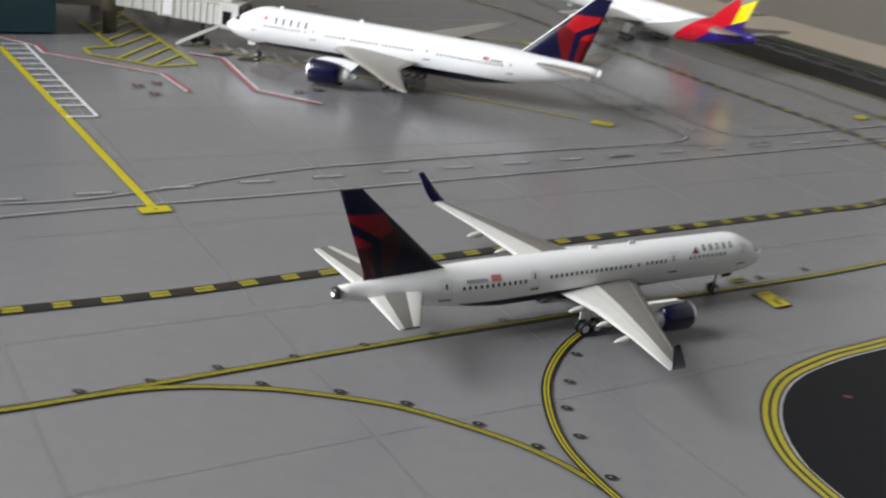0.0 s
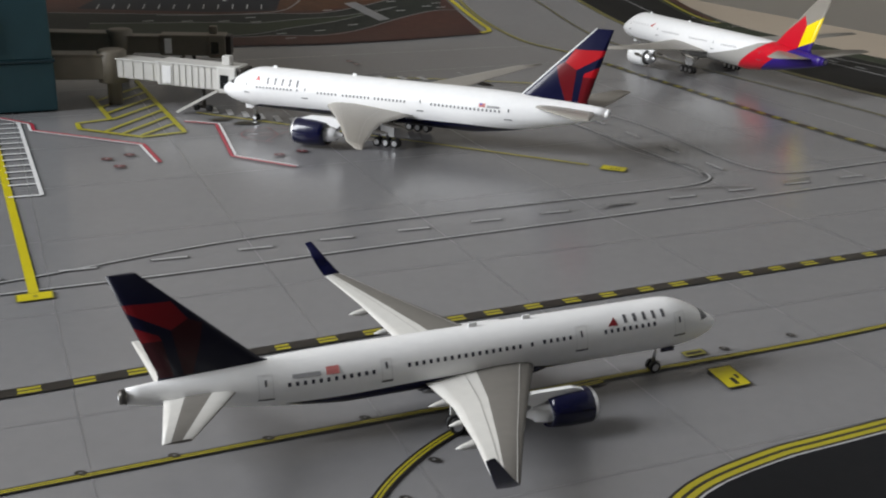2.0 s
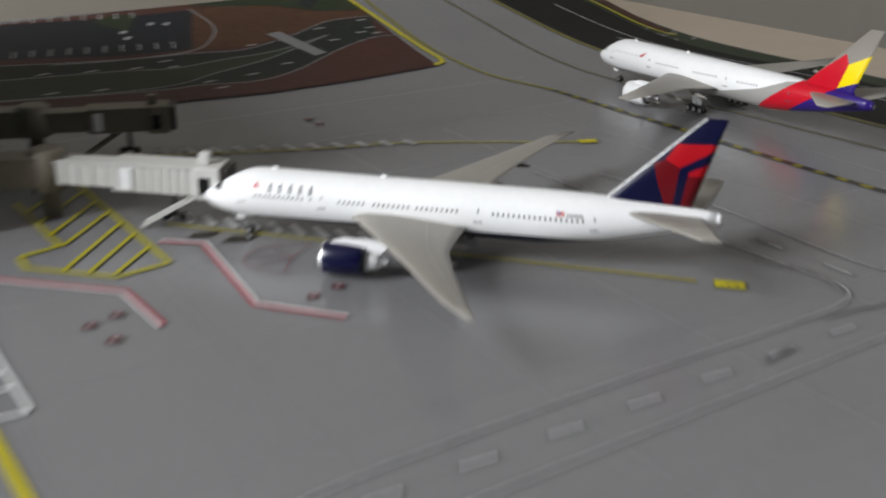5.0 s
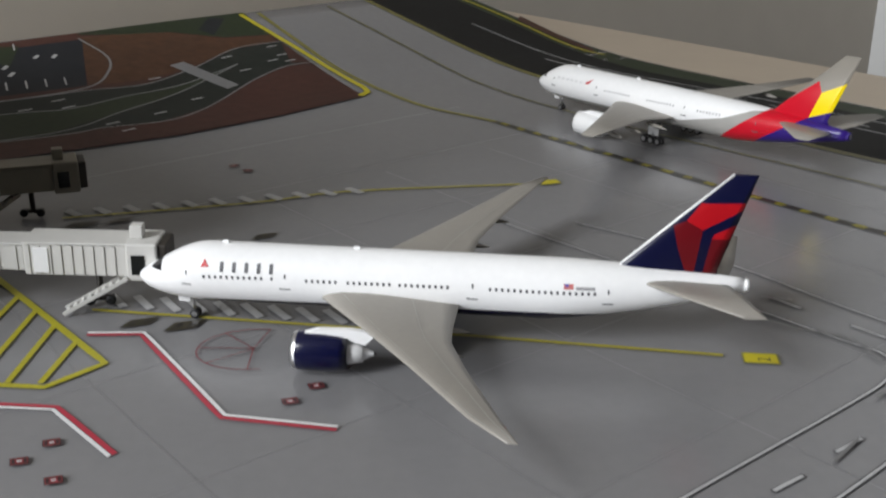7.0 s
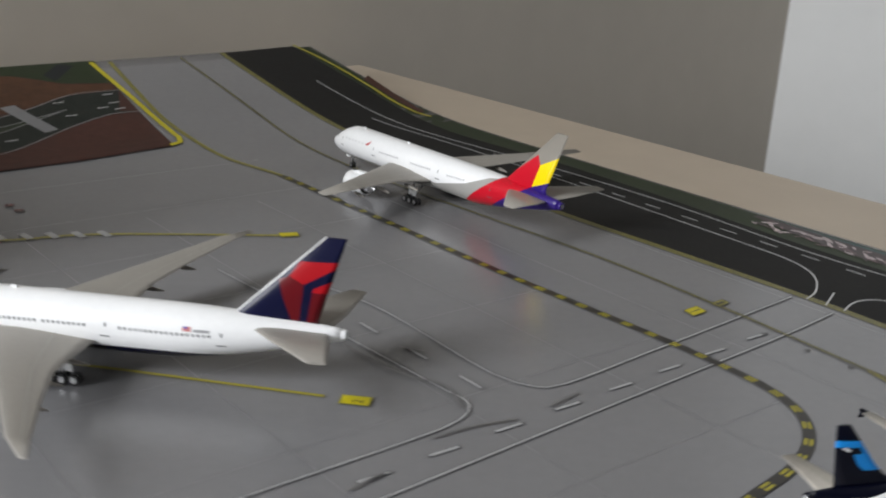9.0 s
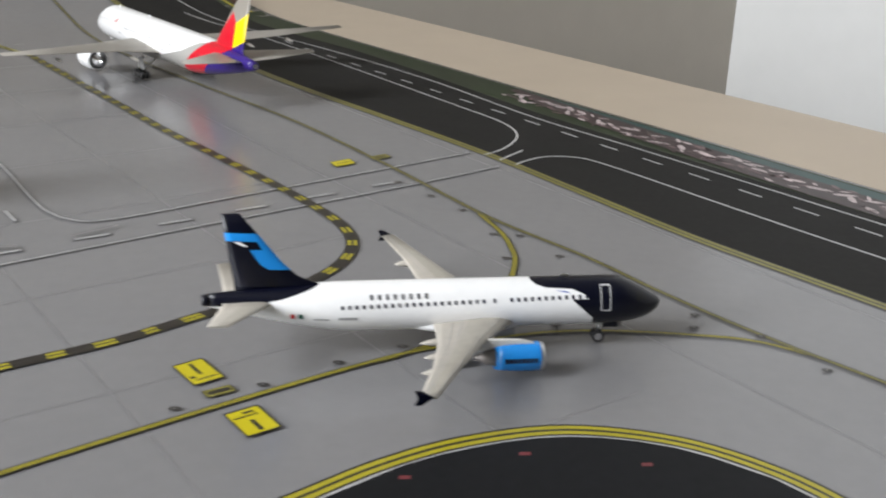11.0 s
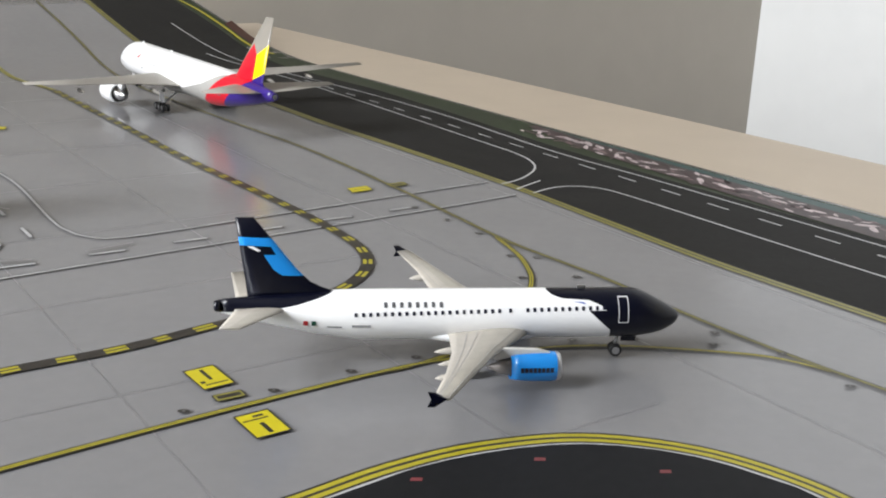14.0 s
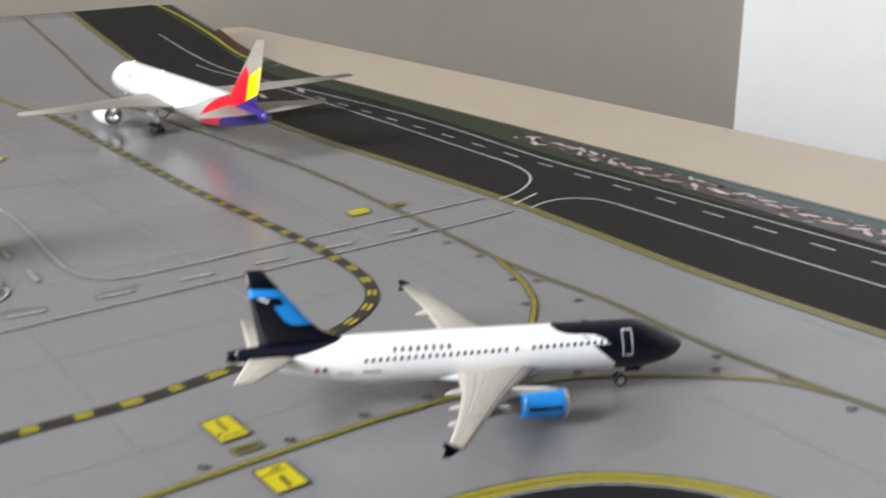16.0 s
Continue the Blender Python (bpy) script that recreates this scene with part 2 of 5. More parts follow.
# Table with a beige laminate top; the mat lies on it.
table = tagged(new("table"), "beige laminate table holding the airport mat", "table")
table.matrix_world = pose(0, 0, 0, 0, 0, TURN)
bm = bmesh.new()
box(bm, (-0.62, -0.72, -0.029), (0.637, 0.768, -0.0012), 0.002)
part("tabletop", bm, table_beige, table)
for p, s in ((-0.56, -0.66), (0.57, -0.66), (-0.56, 0.70), (0.57, 0.70)):
    bm = bmesh.new()
    box(bm, (p - 0.025, s - 0.025, -0.752), (p + 0.025, s + 0.025, -0.0295), 0.003)
    part("leg", bm, table_beige, table)

# ---- the printed airport mat; plan in centimetres ----
US, UP = Vector((-0.587, 0.810)), Vector((0.810, 0.587))


def lift(x, y):
    """How far the mat stands off the table, in cm: its far end curls up against the wall."""
    s = US.x * x + US.y * y - 58.5
    return 0.34 * math.log1p(math.exp(max(-30, min(30, s / 2))))


level = [0]


def place(x, y, z):
    return Vector((x * 0.01, y * 0.01, lift(x, y) * 0.01 + z))


def next_level(step=1):
    level[0] += step
    return 0.00003 + level[0] * 0.000003


def spline(pts, gap=0.35, closed=False):
    """Points along a smooth curve through the given ones (Catmull-Rom)."""
    pts = [Vector(p) for p in pts]
    n, out = len(pts), []
    for i in range(n if closed else n - 1):
        a, b = pts[i], pts[(i + 1) % n]
        before = pts[i - 1] if closed or i else a * 2 - b
        after = pts[(i + 2) % n] if closed or i + 2 < n else b * 2 - a
        steps = max(2, int((b - a).length / gap))
        for k in range(steps):
            t = k / steps
            out.append(0.5 * (2 * a + (b - before) * t + (2 * before - 5 * a + 4 * b - after) * t * t + (3 * a - before - 3 * b + after) * t**3))
    if not closed:
        out.append(pts[-1])
    return out


def sides(path, w, off=0.0, closed=False):
    n, out = len(path), []
    for i, p in enumerate(path):
        a = path[i - 1] if i or closed else p
        b = path[(i + 1) % n] if i + 1 < n or closed else p
        d = (b - a).normalized()
        side = Vector((-d.y, d.x))
        out.append((p + side * (off + w / 2), p + side * (off - w / 2)))
    return out


def ribbon(bm, path, w, z, off=0.0, closed=False, mat=0):
    rows = [(bm.verts.new(place(*a, z)), bm.verts.new(place(*b, z))) for a, b in sides(path, w, off, closed)]
    pairs = list(zip(rows, rows[1:])) + ([(rows[-1], rows[0])] if closed else [])
    for (a, b), (c, d) in pairs:
        bm.faces.new((b, d, c, a)).material_index = mat


def sheet(bm, rail_a, rail_b, z, n=40, m=4, mat=0):
    """A ruled field between two rails, following the mat."""

    def along(rail, t):
        rail = [Vector(p) for p in rail]
        lens = [(b - a).length for a, b in zip(rail, rail[1:])]
        want = t * sum(lens)
        for a, b, l in zip(rail, rail[1:], lens):
            if want <= l + 1e-9:
                return a.lerp(b, want / l if l else 0)
            want -= l
        return rail[-1]

    grid = []
    for i in range(n + 1):
        a, b = along(rail_a, i / n), along(rail_b, i / n)
        grid.append([bm.verts.new(place(*a.lerp(b, k / m), z)) for k in range(m + 1)])
    for r0, r1 in zip(grid, grid[1:]):
        for k in range(m):
            f = bm.faces.new((r0[k], r0[k + 1], r1[k + 1], r1[k]))
            f.material_index = mat
            f.normal_update()
            if f.normal.z < 0:
                f.normal_flip()


airport_mat = tagged(new("airport_mat"), "glossy printed model airport mat with its far end curled up", "mat", kind="structure")
bm = bmesh.new()
N_S, N_P = 70, 24
grid = []
for i in range(N_S + 1):
    s = -32 + (72.5 + 32) * i / N_S
    grid.append([US * s + UP * (-45 + 101 * k / N_P) for k in range(N_P + 1)])
top = [[bm.verts.new(place(*q, 0.0)) for q in row] for row in grid]
low = [[bm.verts.new(place(*q, -0.001)) for q in row] for row in grid]
for i in range(N_S):
    for k in range(N_P):
        bm.faces.new((top[i][k], top[i][k + 1], top[i + 1][k + 1], top[i + 1][k]))
        bm.faces.new((low[i][k], low[i + 1][k], low[i + 1][k + 1], low[i][k + 1]))
rim = [(i, 0) for i in range(N_S)] + [(N_S, k) for k in range(N_P)] + [(i, N_P) for i in range(N_S, 0, -1)] + [(0, k) for k in range(N_P, 0, -1)]
for (i, k), (j, l) in zip(rim, rim[1:] + rim[:1]):
    bm.faces.new((top[i][k], top[j][l], low[j][l], low[i][k]))
part("mat_sheet", bm, apron_grey, airport_mat, smooth=True)


def field(name, a, b, mat, n=40, m=4, label=""):
    bm = bmesh.new()
    sheet(bm, a, b, next_level(), n, m)
    return part(name, bm, mat, airport_mat, label)


def line(name, pts, w, mat, label="", closed=False, smooth=True, gap=0.35, step=1):
    bm = bmesh.new()
    pts = [Vector(p) for p in pts]
    ribbon(bm, spline(pts, gap, closed) if smooth else dense(pts, closed), w, next_level(step), closed=closed)
    return part(name, bm, mat, airport_mat, label)


def dense(pts, closed=False):
    out = []
    for a, b in zip(pts, pts[1:] + (pts[:1] if closed else [])):
        k = max(1, int((b - a).length / 0.5))
        out += [a.lerp(b, i / k) for i in range(k)]
    return out + ([] if closed else [pts[-1]])


def double_line(name, pts, w=0.17, label="", closed=False, yellow=print_yellow, border=0.035, gap=0.3):
    """A dark-edged yellow taxi line with a fine dark line along its middle."""
    bm = bmesh.new()
    path = spline([Vector(p) for p in pts], gap, closed)
    ribbon(bm, path, w, next_level(), closed=closed, mat=0)
    z = next_level()
    half = (w - 2 * border) * 0.37
    for off in (-1, 1):
        ribbon(bm, path, half, z, off * (w - 2 * border) * 0.3, closed, 1)
    return part(name, bm, [print_black, yellow], airport_mat, label)


def quad(name, pts, mat, label="", step=1):
    bm = bmesh.new()
    z = next_level(step)
    bm.faces.new([bm.verts.new(place(*p, z)) for p in pts])
    return part(name, bm, mat, airport_mat, label)


# Slab joints
level[0] += 1
for k in range(-7, 9):
    a = Vector((-6.1, 25.2)) + Vector((4.45, 2.9)) * k
    line("slab_joint", [a + Vector((-14.6, 21.0)), a + Vector((16.6, -24.0))], 0.035, print_joint, smooth=False, step=0)
level[0] += 1
for k in range(-4, 8):
    a = Vector((-2.0, 21.5)) + Vector((-3.0, 4.4)) * k
    line("slab_joint", [a + Vector((-14.0, -9.4)), a + Vector((24.0, 15.6))], 0.03, print_joint, smooth=False, step=0)

# Runway strip along the edge beyond the apron
run_near = [(-3.0, 87.2), (1.1, 81.2), (5.2, 75.2), (10.4, 67.3), (15.5, 59.8), (19.2, 54.9), (22.9, 49.9), (25.7, 45.6), (28.3, 41.6), (31.8, 37.0), (39.0, 27.5), (46.0, 18.0)]
edge_far = [US * s + UP * 55.8 for s in (72.4, 66, 60, 54, 48, 40, 32, 24, 12, -2)]
field("grass_verge", run_near, edge_far, print_grass, 90, 14)
level[0] += 40
run_far = [(1.6, 91.0), (6.3, 84.6), (9.6, 79.2), (11.8, 75.6), (17.5, 68.6), (20.9, 63.4), (25.4, 56.0), (28.8, 51.2), (34.4, 43.6), (41.5, 34.0), (48.5, 24.5)]
field("runway", run_near, run_far, asphalt, 90, 14)
level[0] += 20
double_line("runway_edge_line", run_near, 0.42, yellow=print_olive, border=0.05)
line("runway_side_line", [(3.5, 84.0), (9.0, 76.8), (15.6, 69.2), (20.9, 62.2), (25.2, 55.2), (28.6, 50.7), (34.2, 43.0), (41.0, 33.8)], 0.075, print_runway)
line("runway_turnoff_line", [(7.0, 77.8), (11.2, 73.2), (15.5, 67.2), (22.1, 57.1), (23.7, 54.6), (24.25, 53.1), (24.2, 51.8), (23.6, 50.4), (22.9, 49.6)], 0.075, print_runway)
line("runway_turnoff_line", [(23.9, 48.5), (24.5, 49.2), (25.2, 49.6), (26.2, 49.5), (27.3, 48.3), (30.4, 43.9), (33.1, 40.2), (41.0, 29.6)], 0.075, print_runway)
line("runway_turnoff_line", [(23.4, 49.0), (24.3, 50.3)], 0.075, print_runway)
level[0] += 1
d0 = Vector((24.8, 54.7))
step = Vector((1.20, -1.70))
for k in range(-9, 10):
    a = d0 + step * k + (Vector((0.0, 0.0)) if k > -3 else Vector((-0.05, 0.1)) * (-k - 2))
    line("runway_dash", [a, a + Vector((0.5, -0.72))], 0.075, print_runway, smooth=False, step=0)
# Yellow line and a scrap of brown earth on the far curl
field("earth_patch", [(6.6, 85.6), (10.2, 79.6)], [(6.9, 86.6), (10.4, 80.3)], print_brown, 10, 2)
line("far_edge_line", [(1.6, 91.3), (4.2, 88.4), (6.8, 84.7), (8.6, 81.7), (9.9, 79.9), (10.8, 79.2)], 0.2, print_yellow)
# Rocks and water beyond the runway
shore = [US * s + UP * 55.6 for s in (34.2, 30, 24, 18, 12, 4, -2)]
inner = [US * s + UP * q for s, q in ((34.2, 55.6), (30, 55.4), (24, 55.2), (18, 55.0), (12, 54.9), (4, 54.8), (-2, 54.8))]
rocks_in = [US * s + UP * q for s, q in ((34.2, 55.2), (30, 54.2), (24, 53.8), (18, 53.5), (12, 53.4), (4, 53.4), (-2, 53.4))]
field("water", inner, shore, print_water, 30, 2)
field("rock_bed", rocks_in, inner, print_rock_dark, 40, 3)
rng = random.Random(4)
for k in range(230):
    s = 33.6 - 35 * (k + rng.random()) / 230
    q = 53.75 + rng.random() * 1.35 + max(0, (s - 24) * 0.05)
    c = US * s + UP * min(q, 55.0)
    a = rng.uniform(-0.9, 0.9)
    r = rng.uniform(0.13, 0.36)
    pts = []
    for j in range(7):
        t = 2 * math.pi * j / 7
        e = US * math.cos(t) * r * rng.uniform(0.9, 1.6) + UP * math.sin(t) * r * rng.uniform(0.25, 0.5)
        pts.append(c + Vector((e.x * math.cos(a) - e.y * math.sin(a), e.x * math.sin(a) + e.y * math.cos(a))))
    quad("rock", pts, [print_rock, print_rock_dark, print_rock, print_rock_mid][k % 4], step=0 if k % 12 else 1)

# Dark taxi island with a pale rim and a double yellow border
island = [(8.3, 15.8), (7.62, 17.4), (7.6, 19.1), (8.25, 20.8), (9.6, 22.25), (11.6, 23.75), (15.4, 26.6), (18.9, 29.25), (20.2, 30.25), (21.4, 30.85), (22.7, 31.25), (24.0, 31.3), (25.4, 30.95), (26.6, 30.2), (27.6, 29.2), (30.4, 25.2), (31.5, 20.0), (29.5, 13.0), (24.0, 8.0), (16.0, 7.0), (11.0, 10.5)]


def inset(pts, d):
    path = spline([Vector(p) for p in pts], 0.5, True)
    return [b for a, b in sides(path, 2 * d, 0, True)]


def island_field(name, d, mat):
    bm = bmesh.new()
    z = next_level()
    ring = inset(island, d)
    mid = sum(ring, Vector((0, 0))) / len(ring)
    c = bm.verts.new(place(*mid, z))
    vs = [bm.verts.new(place(*p, z)) for p in ring]
    for a, b in zip(vs, vs[1:] + vs[:1]):
        f = bm.faces.new((a, b, c))
        f.normal_update()
        if f.normal.z < 0:
            f.normal_flip()
    return part(name, bm, mat, airport_mat)


SIGN = 1.0 if (inset(island, 0.5)[0] - Vector((18, 20))).length < (Vector(island[0]) - Vector((18, 20))).length else -1.0
island_field("island_rim", SIGN * 0.36, print_pale)
island_field("island", SIGN * 0.42, island_black)
double_line("island_border", [p for p in inset(island, SIGN * 0.18)][::3], 0.40, closed=True, border=0.05, yellow=print_yellow)
for x, y in ((20.4, 29.5), (22.5, 30.3), (24.6, 30.0), (9.7, 20.3)):
    quad("red_mark", [(x - 0.1, y - 0.06), (x + 0.1, y - 0.05), (x + 0.11, y + 0.06), (x - 0.08, y + 0.05)], print_maroon)

# Service road with white-edged lanes
road_near = [(-12.5, 22.2), (-8.6, 25.2), (-4.3, 28.1), (0.7, 31.7), (5.8, 35.35), (10.0, 38.4), (13.7, 41.1), (17.3, 43.7), (21.0, 46.4), (23.3, 48.2)]
road_far = [(-12.5, 23.9), (-8.9, 25.9), (-4.6, 30.2), (-1.8, 32.4), (2.1, 35.2), (7.0, 38.5), (8.5, 39.6), (9.1, 40.4), (9.1, 41.1), (8.5, 41.8), (6.5, 44.4), (3.5, 48.2), (0.8, 51.6)]
road_turn = [(3.3, 51.4), (6.6, 48.2), (9.6, 43.6), (10.4, 42.6), (11.1, 42.1), (12.2, 42.2), (15.6, 44.7), (18.8, 47.1), (22.4, 49.8)]
for pts in (road_near, road_far, road_turn):
    bm = bmesh.new()
    path = spline([Vector(p) for p in pts], 0.3)
    ribbon(bm, path, 0.13, next_level(), mat=0)
    ribbon(bm, path, 0.068, next_level(), mat=1)
    part("road_line", bm, [print_edge, print_lane], airport_mat)


def road_dash(a, b):
    bm = bmesh.new()
    path = [Vector(a), Vector(b)]
    ribbon(bm, path, 0.135, next_level(0), mat=0)
    ribbon(bm, [path[0].lerp(path[1], 0.04), path[0].lerp(path[1], 0.96)], 0.095, next_level(0) + 0.000003, mat=1)
    part("road_dash", bm, [print_edge, print_lane], airport_mat)


level[0] += 2
mid0, mid_step = Vector((-1.7, 31.35)), Vector((1.90, 1.31))
for k in range(-5, 12):
    a = mid0 + mid_step * k
    road_dash(a, a + Vector((0.88, 0.52)))
for k in range(0, 4):
    a = Vector((9.05, 42.75)) + Vector((-1.5, 2.0)) * k
    road_dash(a, a + Vector((0.62, -0.9)))

# Black and yellow dashed boundary
band = [(-12.5, 16.3), (-5.6, 20.6), (-2.6, 22.75), (3.0, 26.8), (8.3, 30.45), (12.25, 33.2), (14.2, 34.5), (15.9, 36.0), (17.4, 37.3), (18.45, 38.7), (18.9, 40.3), (18.6, 41.9), (17.6, 43.7), (16.0, 46.0), (13.8, 48.9), (11.4, 52.1), (7.6, 57.6), (5.2, 61.0), (2.4, 65.0)]
bm = bmesh.new()
path = spline([Vector(p) for p in band], 0.1)
ribbon(bm, path, 0.36, next_level())
boundary = part("dashed_boundary", bm, print_black, airport_mat)
zd = next_level(2)
run, last, piece = 0.0, path[0], []
for p in path[1:]:
    run += (p - last).length
    last = p
    if run % 1.03 < 0.52:
        piece.append(p)
    elif len(piece) > 1:
        bm = bmesh.new()
        for off in (-0.075, 0.075):
            ribbon(bm, piece, 0.095, zd, off)
        part("boundary_dash", bm, print_yellow, airport_mat)
        piece = []
line("faded_boundary_line", [(2.4, 65.0), (1.5, 65.9), (-0.6, 67.9), (-2.7, 70.8), (-4.9, 74.0), (-7.2, 78.2), (-9.4, 82.3)], 0.26, print_olive)

# Taxi lines
double_line("taxi_line", [(-12.0, 12.3), (-6.4, 15.5), (-4.3, 16.95), (-1.5, 18.95), (0.9, 20.65), (3.4, 22.35), (7.1, 24.85), (11.2, 27.6), (15.2, 30.6), (17.4, 32.2), (19.2, 33.45), (20.4, 34.2), (21.6, 35.4), (22.6, 37.2), (23.1, 39.4), (23.1, 40.6), (22.9, 41.8), (22.4, 43.3)], 0.17)
double_line("taxi_line", [(-9.0, 13.9), (-6.4, 15.45), (-4.3, 16.8), (-2.4, 17.35), (-0.8, 17.45), (0.5, 17.35), (2.0, 16.9), (3.0, 16.45), (3.9, 15.8), (5.2, 14.5)], 0.17)
double_line("taxi_line", [(6.6, 24.4), (5.0, 23.0), (4.1, 21.75), (3.5, 20.4), (3.22, 18.9), (3.4, 17.2), (3.95, 15.95), (4.9, 14.6)], 0.22, border=0.05)
double_line("taxi_line", [(19.2, 33.45), (20.6, 34.3), (22.8, 35.15), (23.9, 35.4), (25.1, 35.45), (26.8, 35.3), (28.1, 35.0), (29.3, 34.1), (30.6, 32.5)], 0.14, border=0.03)
double_line("taxi_line", [(34.0, 28.8), (30.1, 33.2), (28.2, 35.4), (26.5, 37.7), (25.0, 40.0), (22.8, 42.8), (21.1, 45.6), (19.3, 48.6), (15.9, 53.8), (12.0, 58.8), (8.0, 64.0), (4.3, 69.4), (0.3, 76.4), (-2.4, 80.6), (-5.4, 85.0)], 0.16, yellow=print_olive, border=0.035)

# Lamp dots beside the taxi lines
spots = [(-5.4, 16.4), (-4.3, 17.1), (-3.25, 17.95), (-1.9, 18.8), (-0.6, 19.7), (0.8, 20.65), (2.3, 21.8), (7.6, 25.6), (9.1, 26.6), (10.6, 27.7), (16.1, 31.7), (17.6, 32.7), (19.0, 33.7), (20.3, 34.5), (20.0, 46.2), (21.0, 44.9), (21.9, 43.6), (22.7, 41.6), (22.9, 39.8), (24.3, 40.0), (23.4, 41.5)]
spots += [(23.7, 35.7), (25.1, 35.9), (27.0, 36.4), (26.8, 35.7), (28.2, 35.3), (29.1, 33.7), (-2.3, 17.55), (-0.8, 17.65), (0.5, 17.55), (1.9, 17.15), (3.0, 16.65), (4.3, 15.95), (3.9, 20.6), (3.7, 19.3), (3.6, 18.2), (3.8, 17.2)]
for x, y in spots:
    bm = bmesh.new()
    z = next_level(0) + 0.000006
    for r, mi in ((0.105, 0), (0.03, 1)):
        bm.faces.new([bm.verts.new(place(x + r * 1.15 * math.cos(t * math.pi / 5), y + r * 0.75 * math.sin(t * math.pi / 5), z + mi * 0.000004)) for t in range(10)]).material_index = mi
    part("lamp_dot", bm, [print_black, print_faint], airport_mat)


def plate(name, c, ax, ay, mat=print_bright, bars=(), border=None):
    """A printed rectangle: centre, half sides as vectors, with plain dark bars on it (u, v, half u, half v)."""
    c, ax, ay = Vector(c), Vector(ax), Vector(ay)
    bm = bmesh.new()
    z = next_level()
    for g, mi, dz in ((1.0, 0, 0), (0.9, 1, 0.000003)):
        bm.faces.new([bm.verts.new(place(*(c + ax * a * g + ay * b * g), z + dz)) for a, b in ((-1, -1), (1, -1), (1, 1), (-1, 1))]).material_index = mi
    for u, v, hu, hv in bars:
        bm.faces.new([bm.verts.new(place(*(c + ax * (u + a * hu) + ay * (v + b * hv)), z + 0.000006)) for a, b in ((-1, -1), (1, -1), (1, 1), (-1, 1))]).material_index = 0
    level[0] += 2
    return part(name, bm, [border or print_black, mat], airport_mat)


plate("taxi_sign", (16.25, 33.2), (0.31, -0.42), (0.27, 0.2), bars=[(-0.25, 0.0, 0.5, 0.12), (0.62, 0.1, 0.05, 0.7), (0.35, -0.6, 0.1, 0.15)])
plate("taxi_sign", (17.6, 31.3), (0.29, -0.41), (0.29, 0.2), bars=[(0.35, 0.0, 0.42, 0.13), (-0.4, -0.1, 0.05, 0.7), (-0.65, 0.2, 0.08, 0.3)])
plate("taxi_sign", (16.8, 32.4), (0.26, 0.16), (0.08, -0.13), print_olive, [(0, 0, 0.75, 0.45)])
plate("taxi_sign", (9.15, 25.2), (0.22, -0.42), (0.25, 0.17), bars=[(0.45, 0.0, 0.3, 0.18), (0.1, 0.5, 0.2, 0.12)])
plate("taxi_sign", (8.45, 26.2), (0.24, 0.16), (0.07, -0.11), print_olive, [(0, 0, 0.7, 0.4)])
plate("taxi_sign", (18.15, 48.2), (0.33, 0.24), (0.12, -0.26), print_bright, [(0, 0, 0.7, 0.1)])
plate("taxi_sign", (19.35, 49.0), (0.3, 0.22), (0.1, -0.18), print_olive, [(0, 0, 0.6, 0.3)])

# Stand markings
line("stand_line", [(-18.1, 40.9), (-7.0, 25.75)], 0.24, print_bright, smooth=False)
plate("stop_mark", (-7.0, 25.75), (0.36, 0.25), (-0.14, 0.2), print_bright, [(0.05, 0, 0.12, 0.25)], print_olive)
line("ladder_rail", [(-17.55, 41.9), (-11.35, 33.3)], 0.13, print_white, smooth=False)
line("ladder_rail", [(-11.35, 33.3), (-12.2, 32.8)], 0.12, print_white, smooth=False)
level[0] += 1
for k in range(12):
    a = Vector((-17.5, 41.8)).lerp(Vector((-11.7, 33.7)), k / 12)
    line("ladder_rung", [a, a + Vector((-0.75, -0.45))], 0.12, print_white, smooth=False, step=0)
for pts, side in (([(-21.0, 43.2), (-17.0, 41.8), (-16.3, 40.85), (-11.3, 39.95), (-9.6, 37.8)], -0.11), ([(-11.4, 43.9), (-9.95, 43.8), (-7.4, 39.25), (-4.8, 38.5)], 0.11)):
    bm = bmesh.new()
    path = dense([Vector(p) for p in pts])
    z = next_level()
    ribbon(bm, path, 0.125, z, -side * 0.6, mat=0)
    ribbon(bm, path, 0.1, z + 0.000003, side * 0.6, mat=1)
    part("stand_boundary", bm, [print_red, print_white], airport_mat)
line("hatch_outline", [(-17.2, 51.2), (-14.5, 47.45), (-10.6, 42.15), (-11.8, 41.0), (-14.7, 41.55), (-15.3, 42.4), (-14.4, 43.4)], 0.2, print_hatch, smooth=False)
line("hatch_outline", [(-14.4, 43.4), (-17.4, 47.3)], 0.2, print_hatch, smooth=False)
level[0] += 1
for a, z in (((-11.6, 43.4), (-11.95, 41.2)), ((-12.4, 44.5), (-12.75, 41.3)), ((-13.15, 45.5), (-13.55, 41.4)), ((-13.9, 46.6), (-14.3, 43.4)), ((-14.7, 47.7), (-15.05, 44.3)), ((-15.5, 48.8), (-15.85, 45.3)), ((-16.3, 49.9), (-16.65, 46.4))):
    line("hatch_bar", [a, z], 0.16, print_hatch, smooth=False, step=0)
line("stand_line", [(-11.6, 45.45), (-1.0, 42.85), (5.0, 41.25)], 0.13, print_yellow, smooth=False)
plate("stop_mark", (5.9, 41.0), (0.45, -0.09), (0.06, 0.28), print_bright, [], print_olive)
digit = bpy.data.curves.new("stand_number", "FONT")
digit.body, digit.size, digit.align_x, digit.align_y = "2", 0.0046, "CENTER", "CENTER"
digit_shape = new("stand_number", digit)
digit_mesh = bpy.data.meshes.new_from_object(digit_shape.evaluated_get(bpy.context.evaluated_depsgraph_get()))
bpy.data.objects.remove(digit_shape)
digit_mesh.materials.clear()
digit_mesh.materials.append(print_black)
